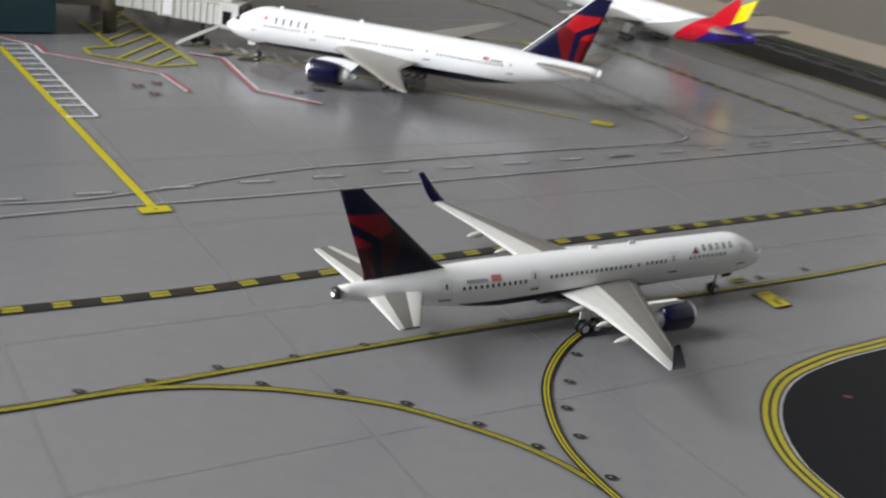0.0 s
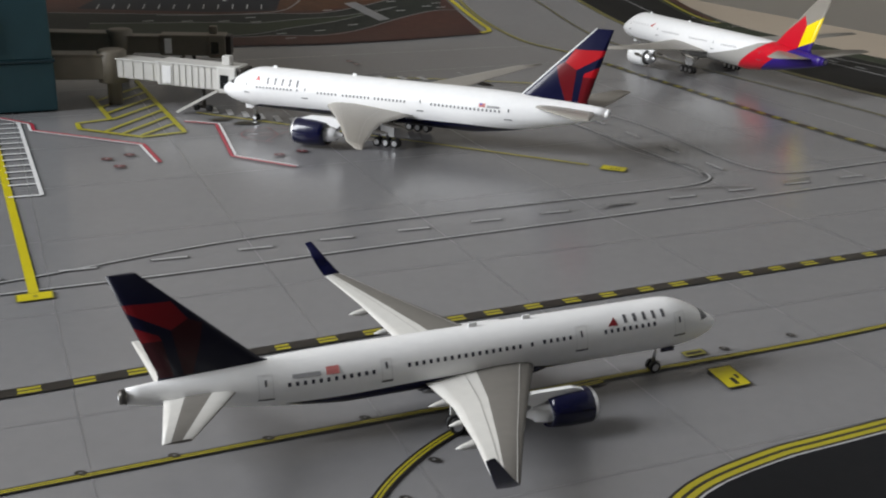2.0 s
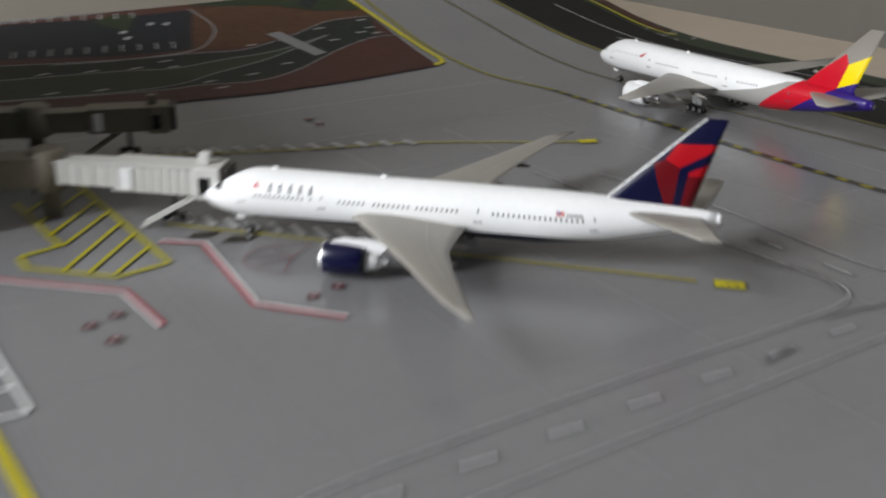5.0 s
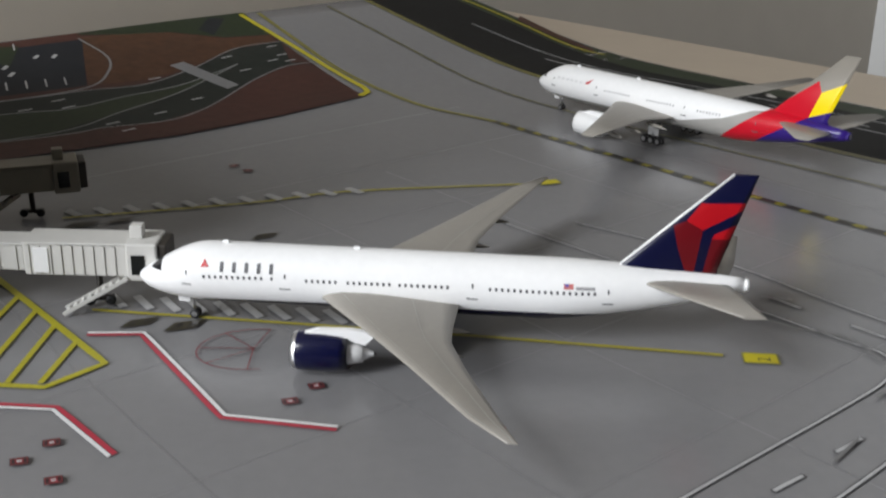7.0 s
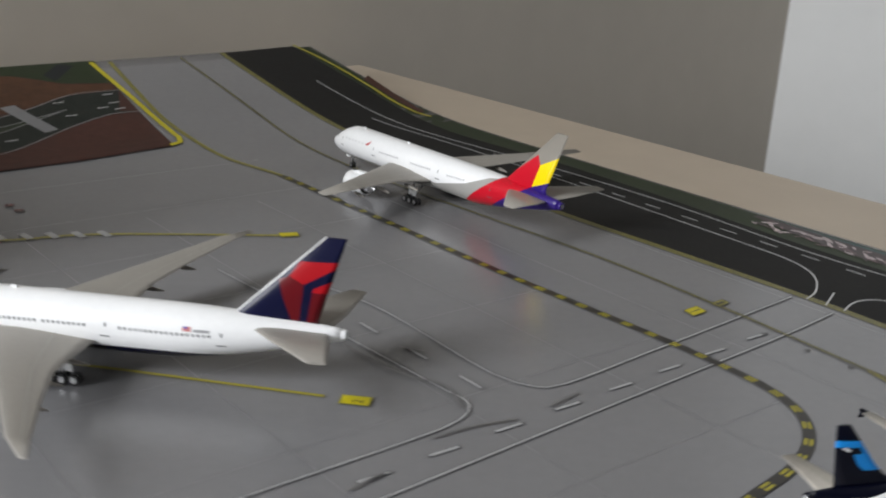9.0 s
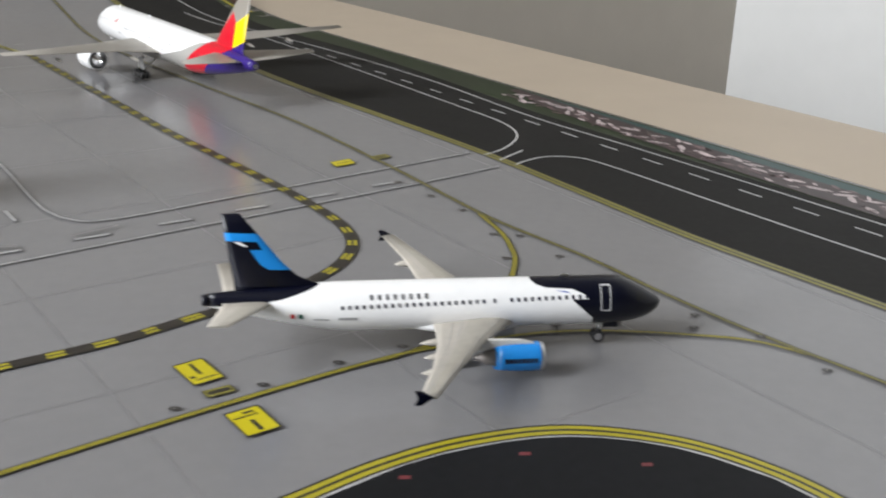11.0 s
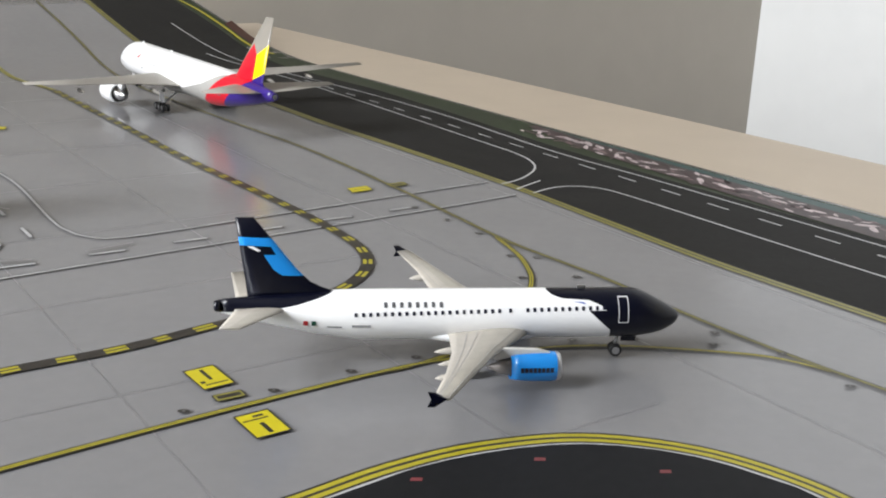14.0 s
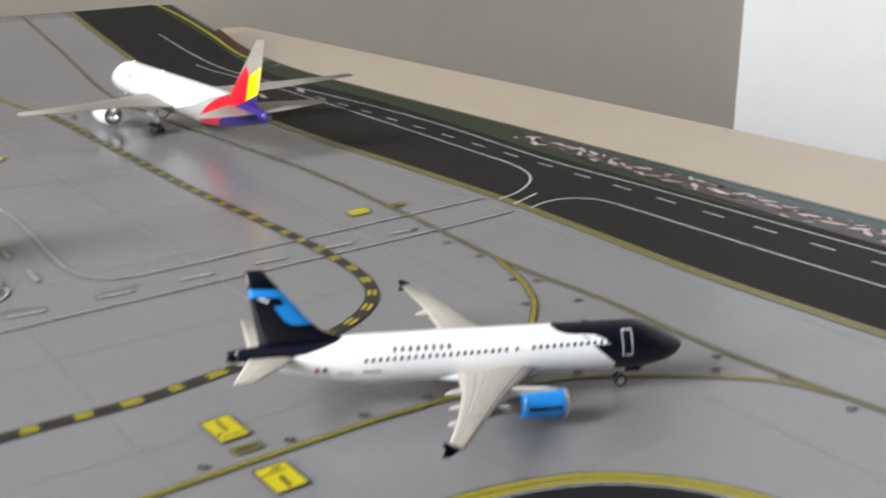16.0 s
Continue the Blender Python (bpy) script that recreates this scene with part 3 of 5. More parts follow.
stand_number = new("stand_number", digit_mesh)
stand_number.parent = airport_mat
stand_number.matrix_world = pose(0.0598, 0.4092, 0.00003 + level[0] * 0.000003 + 0.00002, 0, 0, 78)
level[0] += 8
for k in range(9):
    a = Vector((-10.75, 45.55)) + Vector((0.77, -0.2)) * k
    line("ladder_rung", [a, a + Vector((-0.55, 0.95))], 0.24, print_pale, smooth=False, step=0)
line("stand_line", [(-14.2, 53.2), (-7.8, 54.35), (-4.3, 55.35), (2.8, 55.7)], 0.14, print_yellow)
plate("stop_mark", (3.2, 55.85), (0.4, 0.08), (-0.06, 0.25), print_bright, [], print_olive)
level[0] += 1
for k in range(11):
    a = Vector((-13.7, 53.4)) + Vector((0.98, 0.17)) * k
    line("ladder_rung", [a, a + Vector((-0.55, 0.62))], 0.3, print_pale, smooth=False, step=0)
for x, y, r in ((-10.15, 44.5, 0.34), (-8.9, 44.2, 0.38), (-13.4, 52.5, 0.4), (-12.2, 52.8, 0.3), (-7.2, 50.9, 0.3)):
    plate("cover_plate", (x, y), (r * 1.1, 0.1), (0.12, r * 0.72), print_cover, [(-0.4, 0, 0.3, 0.6), (0.5, 0, 0.3, 0.6)])
for x, y in ((-5.3, 40.5), (-5.9, 39.8), (-11.5, 37.7), (-11.0, 38.4), (-8.9, 58.9), (-8.3, 58.2), (-10.6, 36.9)):
    plate("red_cover", (x, y), (0.19, 0.04), (-0.04, 0.145), print_maroon, [(-0.62, 0, 0.16, 0.6), (0.62, 0, 0.16, 0.6)], print_rock_dark)
    plate("cover_centre", (x, y), (0.055, 0.012), (-0.012, 0.045), print_pale, [], print_red)
fan = Vector((-6.95, 42.6))
ring = [fan + Vector((1.45 * math.cos(t), 1.15 * math.sin(t))) for t in (radians(a) for a in range(75, 290, 12))]
line("turning_arc", ring, 0.04, print_maroon)
level[0] += 1
for p in ring[::4]:
    line("turning_ray", [fan, p], 0.035, print_maroon, smooth=False, step=0)

# Landside scene: brown earth, roads and a car park
field("earth", [(-24.5, 55.5), (-17.8, 59.7), (-11.6, 63.0), (-7.5, 66.0), (-3.5, 69.5)], [(-33, 64.5), (-22.0, 73.2), (-16.3, 77.6), (-10.4, 81.9), (-10.2, 81.5)], print_brown, 40, 20)
field("orange_earth", [(-16.4, 68.6), (-13.9, 70.0), (-11.9, 72.6), (-10.3, 75.4), (-8.2, 77.3)], [(-18.2, 75.2), (-16.2, 76.4), (-13.8, 77.3), (-11.0, 77.0), (-8.5, 78.2)], print_orange, 30, 10)
field("dark_field", [(-18.4, 75.6), (-16.2, 76.3), (-13.8, 77.4), (-11.0, 77.2), (-8.5, 78.4)], [(-18.3, 76.0), (-16.2, 77.7), (-13.0, 80.1), (-10.6, 81.8), (-10.3, 82.0)], print_grass, 20, 6)
field("paved_patch", [(-12.4, 78.2), (-11.5, 77.5)], [(-12.1, 80.4), (-11.2, 80.6)], print_lot, 6, 6)
road_a = [(-27, 58.5), (-19.2, 62.8), (-16.5, 64.6), (-13.7, 66.0), (-11.5, 68.6), (-9.5, 71.6), (-7.2, 74.0)]
road_b = [(-28, 62.0), (-19.6, 66.0), (-16.4, 68.0), (-13.9, 69.4), (-11.9, 72.3), (-10.2, 75.6), (-7.9, 77.4)]
field("dark_road", road_a, road_b, print_road, 40, 6)
kerb = [(-27, 57.3), (-17.0, 62.2), (-14.9, 63.6), (-12.4, 64.8), (-10.8, 66.8), (-9.0, 70.9), (-7.5, 73.4), (-6.1, 74.4)]
field("dark_road", kerb, road_a, print_road, 40, 4)
median_a = [(-25.0, 61.2), (-19.1, 64.5), (-16.7, 65.6), (-14.6, 67.6), (-12.4, 69.5), (-10.6, 72.1), (-9.9, 73.2)]
median_b = [(-24.0, 58.8), (-16.9, 62.6), (-14.4, 65.7), (-12.5, 68.2), (-11.2, 70.6), (-9.9, 73.2)]
field("grass_median", median_a, median_b, print_grass, 30, 3)
for pts in (road_b, kerb, median_a, median_b):
    line("kerb_line", pts, 0.08, print_faint)
field("road_crossing", [(-13.2, 72.2), (-12.6, 72.9)], [(-10.1, 69.5), (-9.6, 70.2)], print_faint, 4, 10)
level[0] += 1
dashes = [(-8.6, 76.2), (-8.0, 75.0), (-7.5, 74.2), (-8.4, 74.0), (-10.8, 73.9), (-9.7, 72.2), (-11.6, 67.7), (-13.9, 70.0), (-13.0, 65.6), (-14.8, 64.0), (-14.0, 63.3), (-18.7, 64.9), (-17.6, 66.3), (-17.0, 65.6), (-20.6, 63.9), (-22.6, 62.9), (-19.4, 61.6), (-21.4, 60.6)]
for a in dashes:
    line("lane_dash", [a, Vector(a) + Vector((0.5, 0.42))], 0.11, print_pale, smooth=False, step=0)
field("car_park", [(-27, 63.4), (-19.6, 66.6), (-16.5, 68.6)], [(-27, 69), (-21.2, 72.6), (-18.0, 75.0)], print_lot, 20, 8)
field("grass_island", [(-22.6, 71.2), (-20.4, 70.2)], [(-22.0, 72.6), (-20.7, 73.2)], print_grass, 8, 6)
line("kerb_line", [(-22.4, 64.4), (-19.5, 66.0), (-16.5, 68.3), (-15.9, 70.4), (-16.3, 72.7), (-18.2, 75.1)], 0.12, print_faint)
level[0] += 1
for row, n in (((-26.0, 63.9), 12), ((-27.0, 69.2), 9)):
    for k in range(n):
        a = Vector(row) + Vector((0.78, 0.42)) * k
        line("bay_line", [a, a + Vector((-0.3, 0.9))], 0.08, print_pale, smooth=False, step=0)
for a in ((-19.6, 71.6), (-18.8, 71.9), (-20.6, 69.8), (-20.1, 69.0)):
    line("lot_arrow", [a, Vector(a) + Vector((0.06, 0.55))], 0.2, print_pale, smooth=False, step=0)
line("apron_edge_line", [(-10.4, 81.6), (-7.0, 76.5), (-3.5, 70.9), (-3.3, 70.2), (-3.7, 69.5)], 0.3, print_bright, smooth=False)

# Tyre smudges on the apron
level[0] += 1
for pts in ([(5.0, 45.8), (6.2, 43.9), (7.5, 42.6), (8.6, 41.9), (8.9, 40.6)], [(5.7, 36.2), (6.6, 37.0)], [(7.9, 38.8), (9.2, 39.5), (10.4, 39.9)], [(11.5, 40.7), (12.5, 41.6)], [(7.3, 44.7), (8.1, 44.4)], [(4.9, 62.0), (5.8, 60.1)]):
    line("tyre_smudge", pts, 0.09, print_smudge, step=0)

# ---- model airliners, scale 1 to 400; numbers in metres of the real aircraft, nose at x = 0, tail towards -x ----
K = 1 / 400.0


def smoothstep(t):
    t = max(0.0, min(1.0, t))
    return t * t * (3 - 2 * t)


class Hull:
    """The outline of a fuselage."""

    def __init__(self, L, W, H, zc, nose, tail, drop=0.12, up=0.80):
        self.L, self.W, self.H, self.zc, self.nose, self.tail, self.drop, self.up = L, W, H, zc, nose, tail, drop, up

    def at(self, x):
        """Top, bottom and half width at a distance behind the nose."""
        H, zn = self.H, self.zc - self.drop * self.H
        top, bot, w = self.zc + H / 2, self.zc - H / 2, self.W / 2
        if x < self.nose:
            q = max(0.0, x / self.nose)
            c = 1 - (1 - q) ** 2
            top = zn + (top - zn) * (0.55 * c**0.55 + 0.45 * smoothstep(q * 1.15))
            bot = zn + (bot - zn) * (1 - (1 - q) ** 2.3) ** 0.55
            w = w * (1 - (1 - q) ** 2.1) ** 0.58
        back = self.L - self.tail
        if x > back:
            q = min(1.0, (x - back) / self.tail)
            top = top - H * 0.17 * q**1.8
            bot = bot + H * (self.up - 0.12) * (0.75 * q**1.45 + 0.25 * q)
            w = w * (1 - 0.86 * q**1.55)
        return top, bot, max(w, 0.02)

    def side(self, x, z):
        top, bot, w = self.at(x)
        mid, h = (top + bot) / 2, max(0.02, (top - bot) / 2)
        return w * math.sqrt(max(0.0, 1 - ((z - mid) / h) ** 2))


def hull_mesh(h, n=32):
    bm = bmesh.new()
    xs = [h.nose * (k / 14) ** 1.8 for k in range(1, 15)]
    back = h.L - h.tail
    xs += [h.nose + (back - h.nose) * k / 16 for k in range(1, 17)]
    xs += [back + h.tail * k / 16 for k in range(1, 17)]
    rings = []
    for x in xs:
        top, bot, w = h.at(x)
        mid, half = (top + bot) / 2, (top - bot) / 2
        rings.append([bm.verts.new(Vector((-x, w * math.sin(2 * math.pi * k / n), mid + half * math.cos(2 * math.pi * k / n))) * K) for k in range(n)])
    tip = bm.verts.new(Vector((0, 0, h.zc - h.drop * h.H)) * K)
    for k in range(n):
        bm.faces.new((tip, rings[0][(k + 1) % n], rings[0][k]))
        for a, b in zip(rings, rings[1:]):
            bm.faces.new((a[k], a[(k + 1) % n], b[(k + 1) % n], b[k]))
    bm.faces.new(rings[-1])
    bmesh.ops.recalc_face_normals(bm, faces=bm.faces)
    return bm


def clip(pts, z, above):
    out = []
    for (x0, z0), (x1, z1) in zip(pts, pts[1:] + pts[:1]):
        in0, in1 = (z0 >= z) == above or z0 == z, (z1 >= z) == above or z1 == z
        if in0:
            out.append((x0, z0))
        if in0 != in1:
            t = (z - z0) / (z1 - z0)
            out.append((x0 + (x1 - x0) * t, z))
    return out


def slices(pts, dz=0.28):
    """A convex outline cut into level strips, so that it can bend round the hull."""
    lo, hi = min(z for _, z in pts), max(z for _, z in pts)
    n = max(1, math.ceil((hi - lo) / dz))
    for i in range(n):
        piece = clip(clip(pts, lo + (hi - lo) * i / n, True), lo + (hi - lo) * (i + 1) / n, False)
        if len(piece) > 2:
            yield piece


def on_hull(h, polygons, side, eps=0.035):
    """Flat paint or ink laid on the side of a fuselage: polygons in (distance behind nose, z)."""
    bm = bmesh.new()
    for pts in [piece for p in polygons for piece in slices(p)]:
        vs = [bm.verts.new(Vector((-x, side * (h.side(x, z) + eps), z)) * K) for x, z in pts]
        f = bm.faces.new(vs)
        f.normal_update()
        if f.normal.y * side < 0:
            f.normal_flip()
    return bm


def rect(x, z, w, hh):
    return [(x - w / 2, z - hh / 2), (x + w / 2, z - hh / 2), (x + w / 2, z + hh / 2), (x - w / 2, z + hh / 2)]


def frame_outline(x, z, w, hh, t):
    return [rect(x - w / 2, z, t, hh), rect(x + w / 2, z, t, hh), rect(x, z + hh / 2, w, t), rect(x, z - hh / 2, w, t)]


def aerofoil(le, chord, thick, tilt=0.0):
    """Section points (x, z) round a wing: front edge, upper side, rear edge, lower side."""
    up = [(0, 0), (0.015, 0.35), (0.06, 0.68), (0.16, 0.95), (0.34, 1.0), (0.55, 0.78), (0.72, 0.5), (0.88, 0.24), (1, 0.05)]
    low = [(1, -0.05), (0.8, -0.25), (0.5, -0.55), (0.22, -0.62), (0.06, -0.45), (0.015, -0.25)]
    return [(le - a * chord, b * thick / 2) for a, b in up] + [(le - a * chord, b * thick / 2) for a, b in low]


def wing_mesh(stations, side, mats=True, pale=(5, 6, 7)):
    """stations: (y, front x, chord, z, thickness). The rear third of the upper side takes the second material."""
    bm = bmesh.new()
    rows = []
    for y, x, c, z, t in stations:
        rows.append([bm.verts.new(Vector((a, side * y, z + b)) * K) for a, b in aerofoil(x, c, t)])
    n = len(rows[0])
    for r0, r1 in zip(rows, rows[1:]):
        for k in range(n):
            f = bm.faces.new((r0[k], r0[(k + 1) % n], r1[(k + 1) % n], r1[k]))
            f.smooth = True
            if mats:
                f.material_index = 1 if k in pale else 0
    bm.faces.new(rows[0])
    bm.faces.new(rows[-1][::-1])
    bmesh.ops.recalc_face_normals(bm, faces=bm.faces)
    return bm


def fin_mesh(stations):
    """stations: (z, front x, chord, thickness)."""
    bm = bmesh.new()
    rows = [[bm.verts.new(Vector((a, b, z)) * K) for a, b in aerofoil(x, c, t)] for z, x, c, t in stations]
    n = len(rows[0])
    for r0, r1 in zip(rows, rows[1:]):
        for k in range(n):
            bm.faces.new((r0[k], r0[(k + 1) % n], r1[(k + 1) % n], r1[k])).smooth = True
    bm.faces.new(rows[0])
    bm.faces.new(rows[-1][::-1])
    bmesh.ops.recalc_face_normals(bm, faces=bm.faces)
    return bm


def wheel(parent, x, y, z, r, w):
    bm = bmesh.new()
    prof = [(-w / 2, r * 0.45), (-w / 2, r * 0.6), (-w / 2, r * 0.86), (-w * 0.3, r), (w * 0.3, r), (w / 2, r * 0.86), (w / 2, r * 0.6), (w / 2, r * 0.45)]
    lathe(bm, [(a * K, b * K) for a, b in prof], Matrix.Translation(Vector((x, y, z)) * K) @ pose(0, 0, 0, 0, 0, 90), 18, [1, 0, 0, 0, 0, 0, 1])
    return part("wheel", bm, [rubber, steel], parent)


def engine(plane, spec, side):
    """An underwing engine: cowl with a bright lip, dark intake, fan hub, core, exhaust cone and pylon."""
    x, y, z, r, l = spec["engine"]
    m = Matrix.Translation(Vector((-x, side * y, z)) * K) @ pose(0, 0, 0, 0, 0, 180)
    bm = bmesh.new()
    prof = [(0.30 * l, r * 0.74), (0.06 * l, r * 0.80), (0.0, r * 0.86), (0.02 * l, r * 0.93), (0.07 * l, r * 0.98), (0.2 * l, r), (0.42 * l, r * 0.99), (0.62 * l, r * 0.92), (0.74 * l, r * 0.82), (0.72 * l, r * 0.74), (0.5 * l, r * 0.7)]
    lathe(bm, [(a * K, b * K) for a, b in prof], m, 28, [3, 1, 1, 1, 0, 0, 0, 0, 0, 2], closed=False)
    e = part("engine", bm, [spec["cowl"], steel, dark_metal, dark_metal], plane, spec["cowl_label"])
    bm = bmesh.new()
    lathe(bm, [(a * K, b * K) for a, b in [(0.3 * l, r * 0.74), (0.31 * l, r * 0.3), (0.24 * l, r * 0.2), (0.18 * l, r * 0.02)]], m, 20, [0, 1, 1])
    part("fan", bm, [dark_metal, steel], e)
    bm = bmesh.new()
    lathe(bm, [(a * K, b * K) for a, b in [(0.5 * l, r * 0.62), (0.72 * l, r * 0.6), (0.92 * l, r * 0.45), (0.93 * l, r * 0.34), (1.06 * l, r * 0.1), (1.1 * l, r * 0.02)]], m, 20, [0, 0, 0, 0, 1])
    part("exhaust", bm, [spec["core"], dark_metal], e)
    bm = bmesh.new()
    wx, wz = spec["pylon"]
    t = 0.16 * r
    pts = [(-x - 0.16 * l, z + r * 0.99), (-x - 0.34 * l, z + r * 1.22), (-wx, wz + 0.25), (-wx - 0.34 * l, wz), (-x - 0.95 * l, z + r * 0.5), (-x - 0.6 * l, z + r * 0.85)]
    ring = [[bm.verts.new(Vector((a, side * y + s * t, b)) * K) for a, b in pts] for s in (-1, 1)]
    bm.faces.new(ring[0])
    bm.faces.new(ring[1][::-1])
    for a, b, c, d in zip(ring[0], ring[0][1:] + ring[0][:1], ring[1][1:] + ring[1][:1], ring[1]):
        bm.faces.new((b, a, d, c))
    bmesh.ops.recalc_face_normals(bm, faces=bm.faces)
    part("pylon", bm, spec["pylon_paint"], e)
    if spec.get("cowl_bar"):
        for s in (-1, 1):
            for k in range(8):
                bm = bmesh.new()
                a0, a1 = radians(90 + s * 90 - 2), radians(90 + s * 90 + 16)
                x0 = (0.13 + 0.062 * k) * l
                vs = []
                for xx, aa in ((x0, a0), (x0 + 0.05 * l, a0), (x0 + 0.05 * l, a1), (x0, a1)):
                    vs.append(bm.verts.new(m @ (Vector((xx, 1.012 * r * math.cos(aa), 1.012 * r * math.sin(aa))) * K)))
                bm.faces.new(vs)
                part("cowl_bar", bm, ink_dark, e, "dark plain bar in place of the cowl lettering")
    return e


def airliner(name, spec, at, yaw, label):
    """at: the ground below the nose, in metres."""
    h, low = spec["hull"], spec["sits"]
    plane = tagged(new(name), label, "model airplane", "model airliners on the mat")
    plane.matrix_world = pose(at[0], at[1], 0.0004, 0, 0, yaw)
    body = part("fuselage", hull_mesh(h), spec["paint"], plane, spec["body_label"], smooth=True)
    # wing-body fairing
    bm = bmesh.new()
    f0, f1, fw, fz, fh = spec["fairing"]
    rings = []
    for k in range(13):
        q = k / 12
        r = math.sin(math.pi * (0.04 + 0.92 * q)) ** 0.6
        rings.append([bm.verts.new(Vector((-f0 - (f1 - f0) * q, fw * r * math.cos(2 * math.pi * j / 16), fz + fh * r * math.sin(2 * math.pi * j / 16))) * K) for j in range(16)])
    for a, b in zip(rings, rings[1:]):
        for j in range(16):
            bm.faces.new((a[j], a[(j + 1) % 16], b[(j + 1) % 16], b[j]))
    bm.faces.new(rings[0][::-1])
    bm.faces.new(rings[-1])
    bmesh.ops.recalc_face_normals(bm, faces=bm.faces)
    part("belly_fairing", bm, spec["fairing_paint"], plane, smooth=True)
    for side in (-1, 1):
        w = part("wing", wing_mesh(spec["wing"], side), [spec["wing_top"], spec["wing_rear"]], plane, spec.get("wing_label", ""))
        for y, x, z, l in spec["canoes"]:
            bm = bmesh.new()
            m = Matrix.Translation(Vector((-x, side * y, z)) * K) @ pose(0, 0, 0, 0, 4, 180)
            lathe(bm, [(a * l * K, b * K) for a, b in ((0, 0.05), (0.15, 0.26), (0.45, 0.34), (0.8, 0.2), (1.0, 0.03))], m, 10)
            part("flap_fairing", bm, spec["wing_rear"], w)
        for share in spec.get("wing_lines", (0.14, 0.66)):
            bm = bmesh.new()
            last = None
            for y, x, c, z, t in spec["wing"][1:]:
                zz = z + 0.5 * t * {0.14: 0.93, 0.62: 0.69, 0.66: 0.61, 0.76: 0.44}[share] + 0.03
                row = [bm.verts.new(Vector((x - share * c + d, side * y, zz)) * K) for d in (-0.035, 0.035)]
                if last:
                    bm.faces.new((last[0], last[1], row[1], row[0]))
                last = row
            part("panel_line", bm, wing_seam, w)
        if spec["tip"] == "blended":
            y, x, c, z, t = spec["wing"][-1]
            st = [(y, x, c, z, t), (y + 0.45, x - 0.35, c * 0.93, z + 0.35, t), (y + 0.8, x - 0.95, c * 0.8, z + 1.1, t * 0.9), (y + 1.25, x - 2.3, c * 0.42, z + 2.9, t * 0.6)]
            part("winglet", wing_mesh(st, side, False), navy_enamel, w, "navy upswept winglet")
        elif spec["tip"] == "fence":
            y, x, c, z, t = spec["wing"][-1]
            bm = bmesh.new()
            pts = [(x - 0.3, z + 0.06), (x - 1.1, z + 0.55), (x - 1.6, z + 0.55), (x - 1.35, z), (x - 1.6, z - 0.5), (x - 1.1, z - 0.5)]
            ring = [[bm.verts.new(Vector((a, side * (y + 0.02) + s, b)) * K) for a, b in pts] for s in (-0.1, 0.1)]
            bm.faces.new(ring[0])
            bm.faces.new(ring[1][::-1])
            for a, b, c2, d in zip(ring[0], ring[0][1:] + ring[0][:1], ring[1][1:] + ring[1][:1], ring[1]):
                bm.faces.new((b, a, d, c2))
            bmesh.ops.recalc_face_normals(bm, faces=bm.faces)
            part("wingtip_fence", bm, black_enamel, w, "black arrow-shaped wingtip fence")
        part("tailplane", wing_mesh(spec["tailplane"], side, True, spec.get("tail_pale", (5, 6, 7))), [spec["wing_top"], spec["wing_rear"]], plane)
        engine(plane, spec, side)
        # cabin windows
        for x0, x1, z0, z1 in spec["windows"]:
            n = int((x1 - x0) / spec["pitch"]) + 1
            for k in range(n):
                x = x0 + k * spec["pitch"]
                z = z0 + (z1 - z0) * (x - x0) / max(0.1, x1 - x0)
                bm = on_hull(h, [rect(x, z, spec["pitch"] * 0.4, spec["pitch"] * 0.52)], side)
                part("window", bm, spec.get("window_ink", ink_dark), body)
        for x, z, w2, h2 in spec["doors"]:
            if spec["door_ink"]:
                part("door_outline", on_hull(h, frame_outline(x, z, w2, h2, 0.07), side, 0.045), spec["door_ink"], body)
            if spec["door_sills"]:
                part("door_sill", on_hull(h, [rect(x, z - h2 / 2 - 0.05, w2 * 1.15, 0.14)], side, 0.05), ink_grey, body)
                part("door_handle", on_hull(h, [rect(x, z + 0.35, 0.16, 0.45)], side, 0.05), ink_grey, body)
        for nm, polygons, ink, lab in spec["marks"]:
            for polygon in polygons:
                part(nm, on_hull(h, [polygon], side, 0.05), ink, body, lab)
        # main gear
        gx, gy, wheels, wr, ww = spec["main"]
        bm = bmesh.new()
        rod(bm, Vector((-gx, side * gy, wr)) * K, Vector((-gx, side * gy * 0.92, h.zc - low - h.H * 0.3)) * K, 0.22 * K)
        rod(bm, Vector((-gx, side * gy, wr * 1.6)) * K, Vector((-gx + 0.4, side * gy * 0.45, h.zc - low - h.H * 0.42)) * K, 0.13 * K)
        if wheels > 1:
            reach = (wheels - 1) * wr * 1.08
            rod(bm, Vector((-gx - reach, side * gy, wr)) * K, Vector((-gx + reach, side * gy, wr)) * K, 0.16 * K)
        g = part("main_gear", bm, steel, plane)
        for i in range(wheels):
            for dy in (-1, 1):
                wheel(g, -gx + (i - (wheels - 1) / 2) * wr * 2.16, side * gy + dy * ww * 0.85, wr, wr, ww)
        bm = bmesh.new()
        box(bm, Vector((-gx - 1.1, side * (gy - 0.06) - 0.06, wr * 2.2)) * K, Vector((-gx + 1.1, side * (gy - 0.06) + 0.06, h.zc - low - h.H * 0.36)) * K, 0.03 * K)
        part("gear_door", bm, paint_white, g)
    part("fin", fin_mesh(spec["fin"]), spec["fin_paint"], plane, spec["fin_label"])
    if spec.get("fin_edge"):
        (z0, x0, c0, t0), (z1, x1, c1, t1) = spec["fin"][-2], spec["fin"][-1]
        bm = bmesh.new()
        rod(bm, Vector((x0 - 0.02, 0, z0)) * K, Vector((x1 - 0.02, 0, z1)) * K, 0.15 * K, 8)
        part("fin_leading_edge", bm, paint_white, plane, "bright white leading edge")
